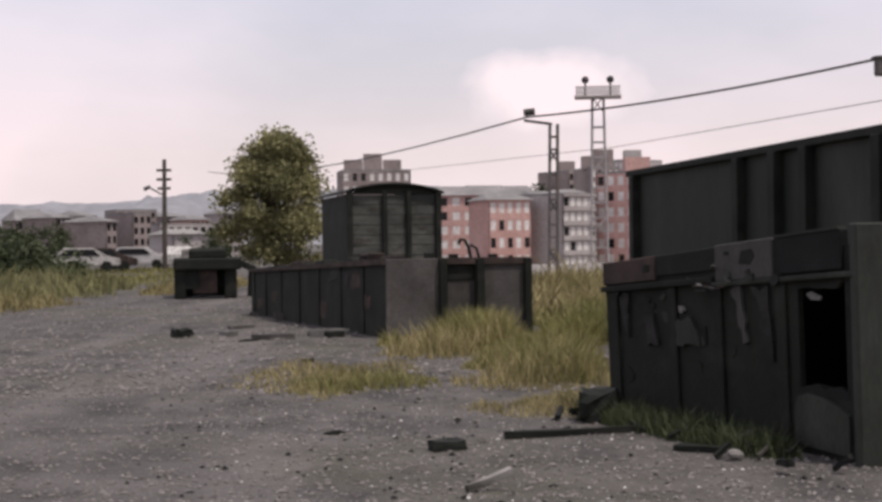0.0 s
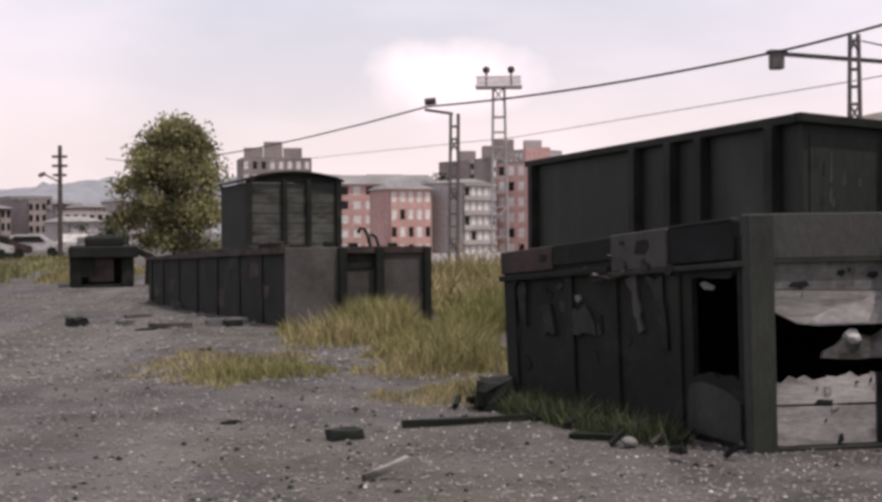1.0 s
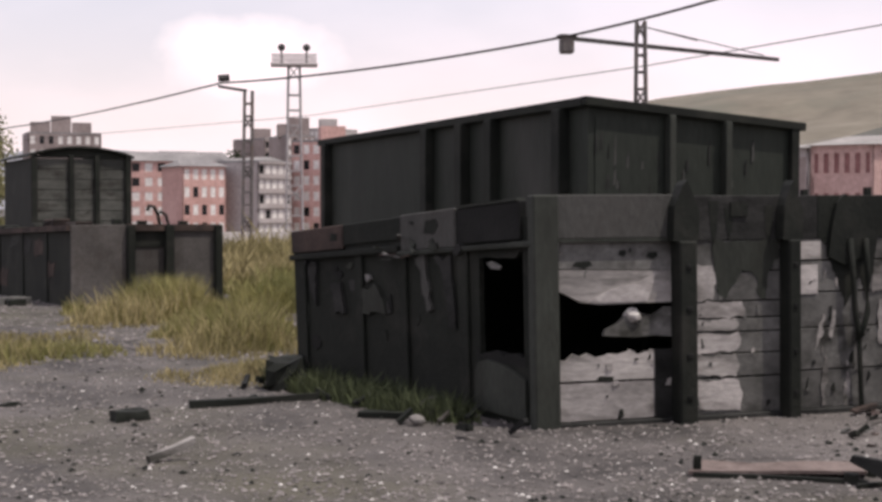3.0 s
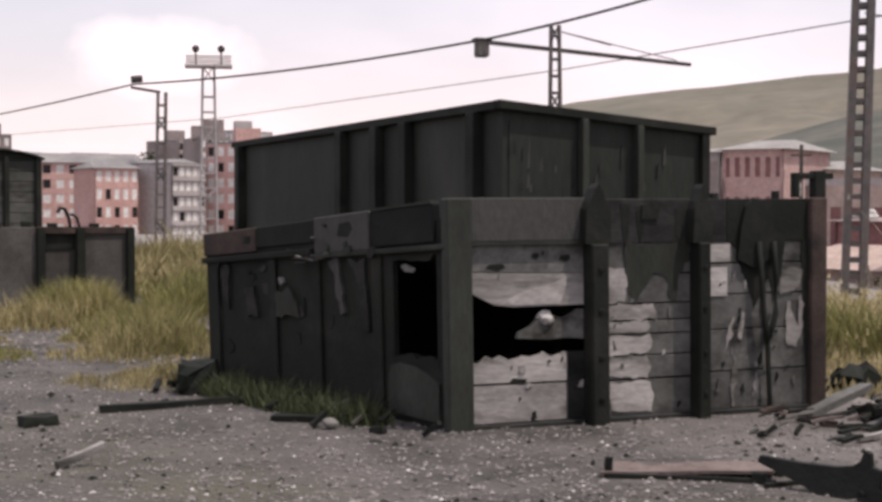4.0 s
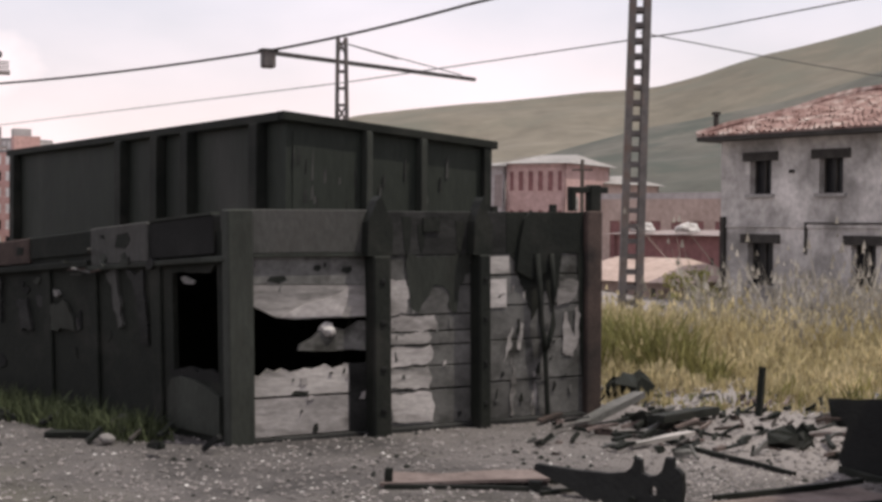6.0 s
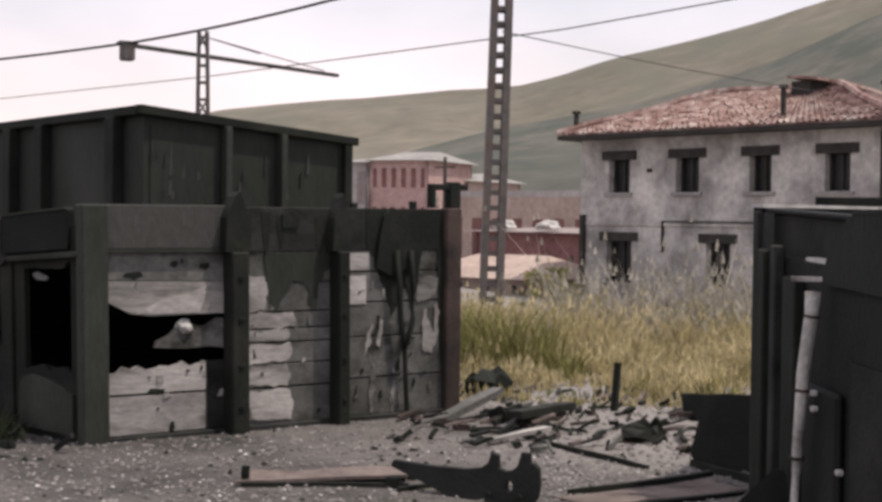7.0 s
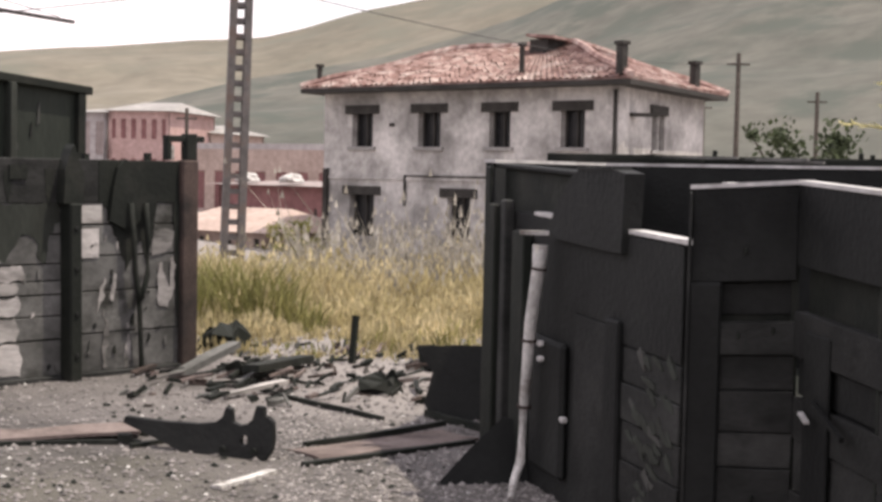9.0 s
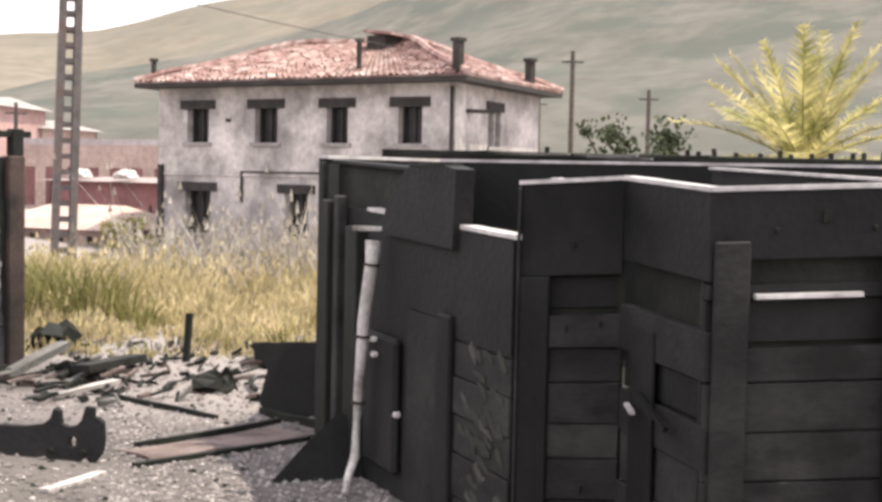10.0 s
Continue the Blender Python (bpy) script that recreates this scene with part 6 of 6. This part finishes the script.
def fork_plate():
    """The heavy forked steel plate: a tapering tongue, two horns and an eye between them, standing on its edge."""
    heel = on_ground(4.66, 7.2)
    ob = thing("forked_casting", heel, "heavy dark forked steel casting lying on the cinders", "scrap", "scrap on the cinders")
    along, out, up = Vector((0.6, -0.8, 0)), Vector((-0.8, -0.6, 0)), Vector((0, 0, 1))
    outline = [(-0.97, 0.20), (-0.98, 0.165), (-0.91, 0.14), (-0.72, 0.075), (-0.54, 0.0), (-0.36, -0.04), (-0.09, -0.02), (-0.04, 0.06), (-0.035, 0.13), (-0.05, 0.22), (-0.08, 0.245),
               (-0.105, 0.25), (-0.115, 0.30), (-0.16, 0.305), (-0.175, 0.23), (-0.205, 0.20), (-0.25, 0.19), (-0.295, 0.205), (-0.31, 0.275), (-0.345, 0.29), (-0.36, 0.235), (-0.40, 0.20), (-0.50, 0.185), (-0.72, 0.185)]
    eye = [(-0.215 + 0.022 * math.cos(a), 0.11 + 0.032 * math.sin(a)) for a in [k * math.pi / 5 for k in range(10)]]
    bm = bmesh.new()
    for ring in (outline, eye):
        vs = [bm.verts.new(heel + along * s + up * z - out * 0.25 * z) for s, z in ring]
        for a, b in zip(vs, vs[1:] + vs[:1]):
            bm.edges.new((a, b))
    bmesh.ops.triangle_fill(bm, edges=list(bm.edges), use_beauty=True)
    back = bmesh.ops.extrude_face_region(bm, geom=list(bm.faces))
    bmesh.ops.translate(bm, vec=-out * 0.05, verts=[v for v in back["geom"] if isinstance(v, bmesh.types.BMVert)])
    part("casting", bm, M_SOOT, ob)
    for s in (-0.33, -0.14):
        part("rivet", tube([heel + along * s + up * 0.06, heel + along * s + up * 0.06 + out * 0.02], 0.018, 8), M_BLACK, ob)
    return ob


fork_plate()
debris("steel_plate", (3.42, 8.68), (4.32, 8.22), 0.34, 0.02, M_DUSTRUST, "rust-red flat steel plate with studs", lift=(0.02, 0.03))
debris("steel_bar", (3.36, 8.53), (4.2, 7.96), 0.03, 0.03, M_BLACK, "thin black angle along the plate's edge")
debris("bolt_stub", (3.40, 8.56), (3.42, 8.60), 0.05, 0.12, M_BLACK, "black bolt standing up from the plate")
debris("bolt_stub", (4.1, 8.05), (4.16, 8.0), 0.05, 0.06, M_BLACK, "black bolt on the plate")
debris("bolt_stub", (4.3, 8.2), (4.36, 8.16), 0.05, 0.05, M_BLACK, "black bolt on the plate")
debris("bent_rod", (4.1, 7.9), (4.4, 7.95), 0.03, 0.03, M_BLACK, "short bent black rod by the plate")
debris("steel_bar", (5.04, 7.5), (6.17, 7.55), 0.035, 0.035, M_BLACK, "long black steel bar", lift=(0.0, 0.03))
debris("steel_bar", (4.73, 7.04), (6.03, 7.08), 0.035, 0.03, M_BLACK, "long black steel bar beside a rusty plate")
debris("steel_plate", (4.9, 7.27), (6.1, 7.31), 0.38, 0.015, M_DUSTRUST, "rust-brown flat steel strip")
debris("steel_bar", (6.03, 9.37), (6.07, 8.09), 0.035, 0.035, M_BLACK, "bent black bar among the scrap")
debris("steel_bar", (6.73, 8.56), (6.89, 8.06), 0.05, 0.05, M_BLACK, "black bar lying by the sooty wagon")
debris("steel_bar", (6.42, 8.04), (6.33, 7.24), 0.05, 0.05, M_BLACK, "black bar lying by the sooty wagon")
debris("plank_scrap", (6.1, 10.0), (6.55, 10.3), 0.08, 0.03, M_GREYPLANK, "pale splintered plank on the scrap", lift=(0.02, 0.05))
debris("plank_scrap", (6.2, 10.0), (7.2, 10.7), 0.14, 0.06, M_BLACK, "charred black plank on the scrap", lift=(0.1, 0.03))
debris("plank_scrap", (5.8, 10.5), (6.5, 10.75), 0.12, 0.05, M_GREYPLANK, "grey plank propped against the wagon", lift=(0.0, 0.2))
debris("plank_scrap", (5.6, 9.4), (6.3, 9.65), 0.07, 0.03, M_PALE, "pale plank on the scrap heap", lift=(0.02, 0.05))
bm = beam(on_ground(7.62, 10.63, -0.05), on_ground(7.68, 10.66, 0.42), 0.05, 0.05)
tagged(part("iron_post", bm, M_BLACK), "short dark iron post stuck upright in the ground", "post")
debris("rail_piece", (1.85, 12.6), (0.5, 12.3), 0.07, 0.06, M_BLACK, "dark bent rod by the wagon corner")
debris("iron_lump", (1.25, 13.3), (1.55, 13.2), 0.3, 0.28, M_BLACK, "black iron lump at the wagon corner")
debris("plank_scrap", (1.8, 11.6), (2.5, 11.2), 0.14, 0.05, M_BLACK, "dark plank lying by the wagon side")
debris("plank_scrap", (0.15, 9.85), (0.45, 10.0), 0.05, 0.05, M_PALE, "pale crooked stick on the gravel", lift=(0, 0.1))
debris("iron_scrap", (-0.1, 11.6), (0.15, 11.7), 0.14, 0.08, M_BLACK, "dark scrap of iron on the gravel")
debris("paper_scrap", (-1.75, 8.95), (-1.5, 9.05), 0.12, 0.02, M_WHITE, "white flattened paper scrap")
debris("white_lath", (4.0, 6.75), (4.5, 7.0), 0.06, 0.02, M_WHITE, "white lath lying on the gravel")

rnd = random.Random(17)
for k in range(230):
    d, az = rnd.uniform(10.6, 14.4), rnd.uniform(26.5, 40.5)
    p = polar(az, d)
    if (p.x < 6.45 and p.y > 10.95) or rnd.random() < 0.25 * (d > 13):
        continue
    a = rnd.uniform(-0.7, 0.9) if rnd.random() < 0.7 else rnd.uniform(-1.6, 1.6)
    ln = rnd.choice((0.05, 0.07, 0.09, 0.12, 0.16, 0.22, 0.4)) * rnd.uniform(0.6, 1.2)
    m = rnd.choice((M_BLACK, M_BLACK, M_BLACK, M_BLACK, M_RUST, M_DUSTRUST, M_BROWNPLANK, M_GREYPLANK))
    name, label = {M_RUST: ("rusty_offcut", "rusty steel offcut"), M_DUSTRUST: ("rusty_offcut", "dusty rust-brown steel offcut"), M_BLACK: ("black_offcut", "blackened metal offcut")}.get(m, ("wood_offcut", "grey splintered wood offcut"))
    debris(name, (p.x, p.y), (p.x + math.cos(a) * ln, p.y + math.sin(a) * ln), rnd.uniform(0.012, 0.05), rnd.uniform(0.01, 0.035), m, label + " on the cinders", lift=(rnd.uniform(0, 0.03), rnd.uniform(0, 0.08)), rough=0.55)
for x, y, s in ((7.0, 11.9, 0.16), (6.75, 9.05, 0.12), (7.9, 9.9, 0.13), (6.3, 10.35, 0.1)):
    debris("iron_lump", (x, y), (x + s * 1.4, y + s * 0.4), s * 1.4, s, M_BLACK, "black lump of scrap iron on the cinders", rough=0.9)
for x, y, w in ((-2.3, 25.0, 0.5), (-3.3, 24.0, 0.3), (-1.9, 19.8, 0.16), (-1.0, 12.6, 0.14), (0.9, 12.5, 0.2)):
    debris("black_offcut", (x, y), (x + w, y + 0.06), 0.1, 0.04, M_BLACK, "blackened metal offcut on the cinders", rough=0.6)
for k in range(14):
    x, y = rnd.uniform(-4.5, -1.6), rnd.uniform(24, 34)
    debris("wood_offcut", (x, y), (x + rnd.uniform(-0.7, 0.7), y + rnd.uniform(-0.3, 0.3)), rnd.uniform(0.1, 0.3), rnd.uniform(0.06, 0.16), rnd.choice((M_BLACK, M_GREYPLANK, M_BROWNPLANK)), "scrap plank beside the low wagon")

for k in range(18):
    t = rnd.uniform(0, 1)
    x, y = 2.75 - 1.4 * t + rnd.uniform(-0.45, 0.05), 10.7 + 3.0 * t + rnd.uniform(-0.3, 0.05)
    a = rnd.uniform(-1.2, 1.2)
    m = rnd.choice((M_BLACK, M_BLACK, M_SOOT, M_BROWNPLANK))
    debris("black_offcut", (x, y), (x + math.cos(a) * rnd.uniform(0.06, 0.3), y + math.sin(a) * 0.2), rnd.uniform(0.02, 0.08), rnd.uniform(0.02, 0.05), m, "blackened offcut heaped against the wagon side", lift=(rnd.uniform(0, 0.08), rnd.uniform(0, 0.12)))
bm = bmesh.new()
bmesh.ops.create_icosphere(bm, subdivisions=2, radius=0.05)
for v in bm.verts:
    v.co = Vector((v.co.x * 1.3, v.co.y, v.co.z * 0.8)) * (1 + 0.3 * noise.noise(v.co * 20)) + on_ground(2.15, 11.05, 0.05)
tagged(part("pale_stone", bm, M_PALE), "pale stone lying at the wagon foot", "stone")

# leaning pole and skirts of the sooty wagon
lean = thing("leaning_pole", polar(41.95, 7.95), "white-painted strip leaning against the sooty wagon, its foot bent over", "pole")
strip = [polar(41.85, 7.72, 0.02), polar(41.95, 7.86, 0.07), polar(42.2, 7.92, 0.17), polar(42.3, 7.92, 0.5), polar(42.45, 7.9, 0.9), polar(42.72, 7.87, 1.2), polar(42.74, 7.87, 1.31)]
part("shaft", tube(strip, 0.017, 10, taper=2.5), M_WHITE, lean, smooth=True)
for t in (0.45, 0.8, 1.18):
    k = 3 if t < 0.9 else 4
    c = strip[k].lerp(strip[k + 1], (t - strip[k].z) / (strip[k + 1].z - strip[k].z))
    part("dark_band", tube([c, c + (strip[k + 1] - strip[k]).normalized() * 0.014], 0.042, 10), M_RUST, lean)
part("top_cap", beam(polar(41.95, 7.9, 1.372), polar(43.45, 7.9, 1.372), 0.06, 0.022), M_WHITE, lean)


def leaning_sheet(a, b, height, lean, outline, label):
    """A thin steel sheet standing on the ground from a to b, its top leaning away by lean metres."""
    a, b = on_ground(*a), on_ground(*b)
    away = Vector((0, 0, 1)).cross(b - a).normalized() * lean
    f = Face(a, b, b + away + Vector((0, 0, height)), a + away + Vector((0, 0, height)))
    tagged(part("loose_plate", f.ragged(outline, -0.012, 0.0), M_SOOT), label, "plate", "scrap on the cinders")


leaning_sheet((6.35, 8.05), (6.75, 7.55), 0.50, 0.12, ((0.14, 0.0), (1.0, 0.0), (1.0, 1.0), (0.35, 1.0), (-0.1, 0.95), (0.12, 0.62), (0.05, 0.2)), "black steel sheet propped against the sooty wagon")
leaning_sheet((5.1, 6.3), (5.55, 6.05), 0.34, 0.16, ((0.0, 0.0), (1.0, 0.0), (1.02, 0.9), (0.78, 1.0), (0.4, 0.55)), "torn black sheet leaning at the wagon corner")


# ---- gravel ----
def gravel(count, az0, az1, d0, d1, s0, s1, seed, material, label):
    """Loose angular stones, in one mesh."""
    rng = np.random.default_rng(seed)
    shape = np.array(((1, 0, 0), (-1, 0, 0), (0, 1, 0), (0, -1, 0), (0, 0, 1), (0, 0, -0.6)), float)
    tri = np.array(((0, 2, 4), (2, 1, 4), (1, 3, 4), (3, 0, 4), (2, 0, 5), (1, 2, 5), (3, 1, 5), (0, 3, 5)))
    verts, faces = [], []
    for i in range(count):
        p = polar(rng.uniform(az0, az1), d0 * (d1 / d0) ** rng.uniform(0, 1))
        s = rng.uniform(s0, s1) * rng.uniform(0.5, 1.5)
        a = rng.uniform(0, 6.283)
        v = shape * rng.uniform(0.6, 1.2, (6, 3)) * (s, s * 0.8, s * 0.6)
        c, q = math.cos(a), math.sin(a)
        w = np.stack((v[:, 0] * c - v[:, 1] * q, v[:, 0] * q + v[:, 1] * c, v[:, 2]), 1) + (p.x, p.y, ground_z(p.x, p.y) + s * 0.2)
        faces.append(tri + len(verts) * 6)
        verts.append(w)
    return tagged(np_part("gravel", np.concatenate(verts), np.concatenate(faces), material), label, "gravel", kind="stuff")


gravel(42000, -19, 64, 4.5, 17, 0.010, 0.024, 41, M_STONE, "loose grey cinder stones covering the yard")
gravel(9000, -19, 12, 16, 45, 0.02, 0.045, 44, M_STONE, "loose grey stones further across the yard")
gravel(9000, 33, 52, 5.2, 10.5, 0.008, 0.018, 45, M_PALESTONE, "pale loose ballast beside the sooty wagon")
gravel(1500, -10, 50, 5.5, 15, 0.008, 0.02, 42, M_WHITE, "scattered whitish chips among the cinders")
gravel(1500, -12, 50, 5.5, 18, 0.01, 0.03, 43, M_BLACK, "scattered dark clinker lumps")
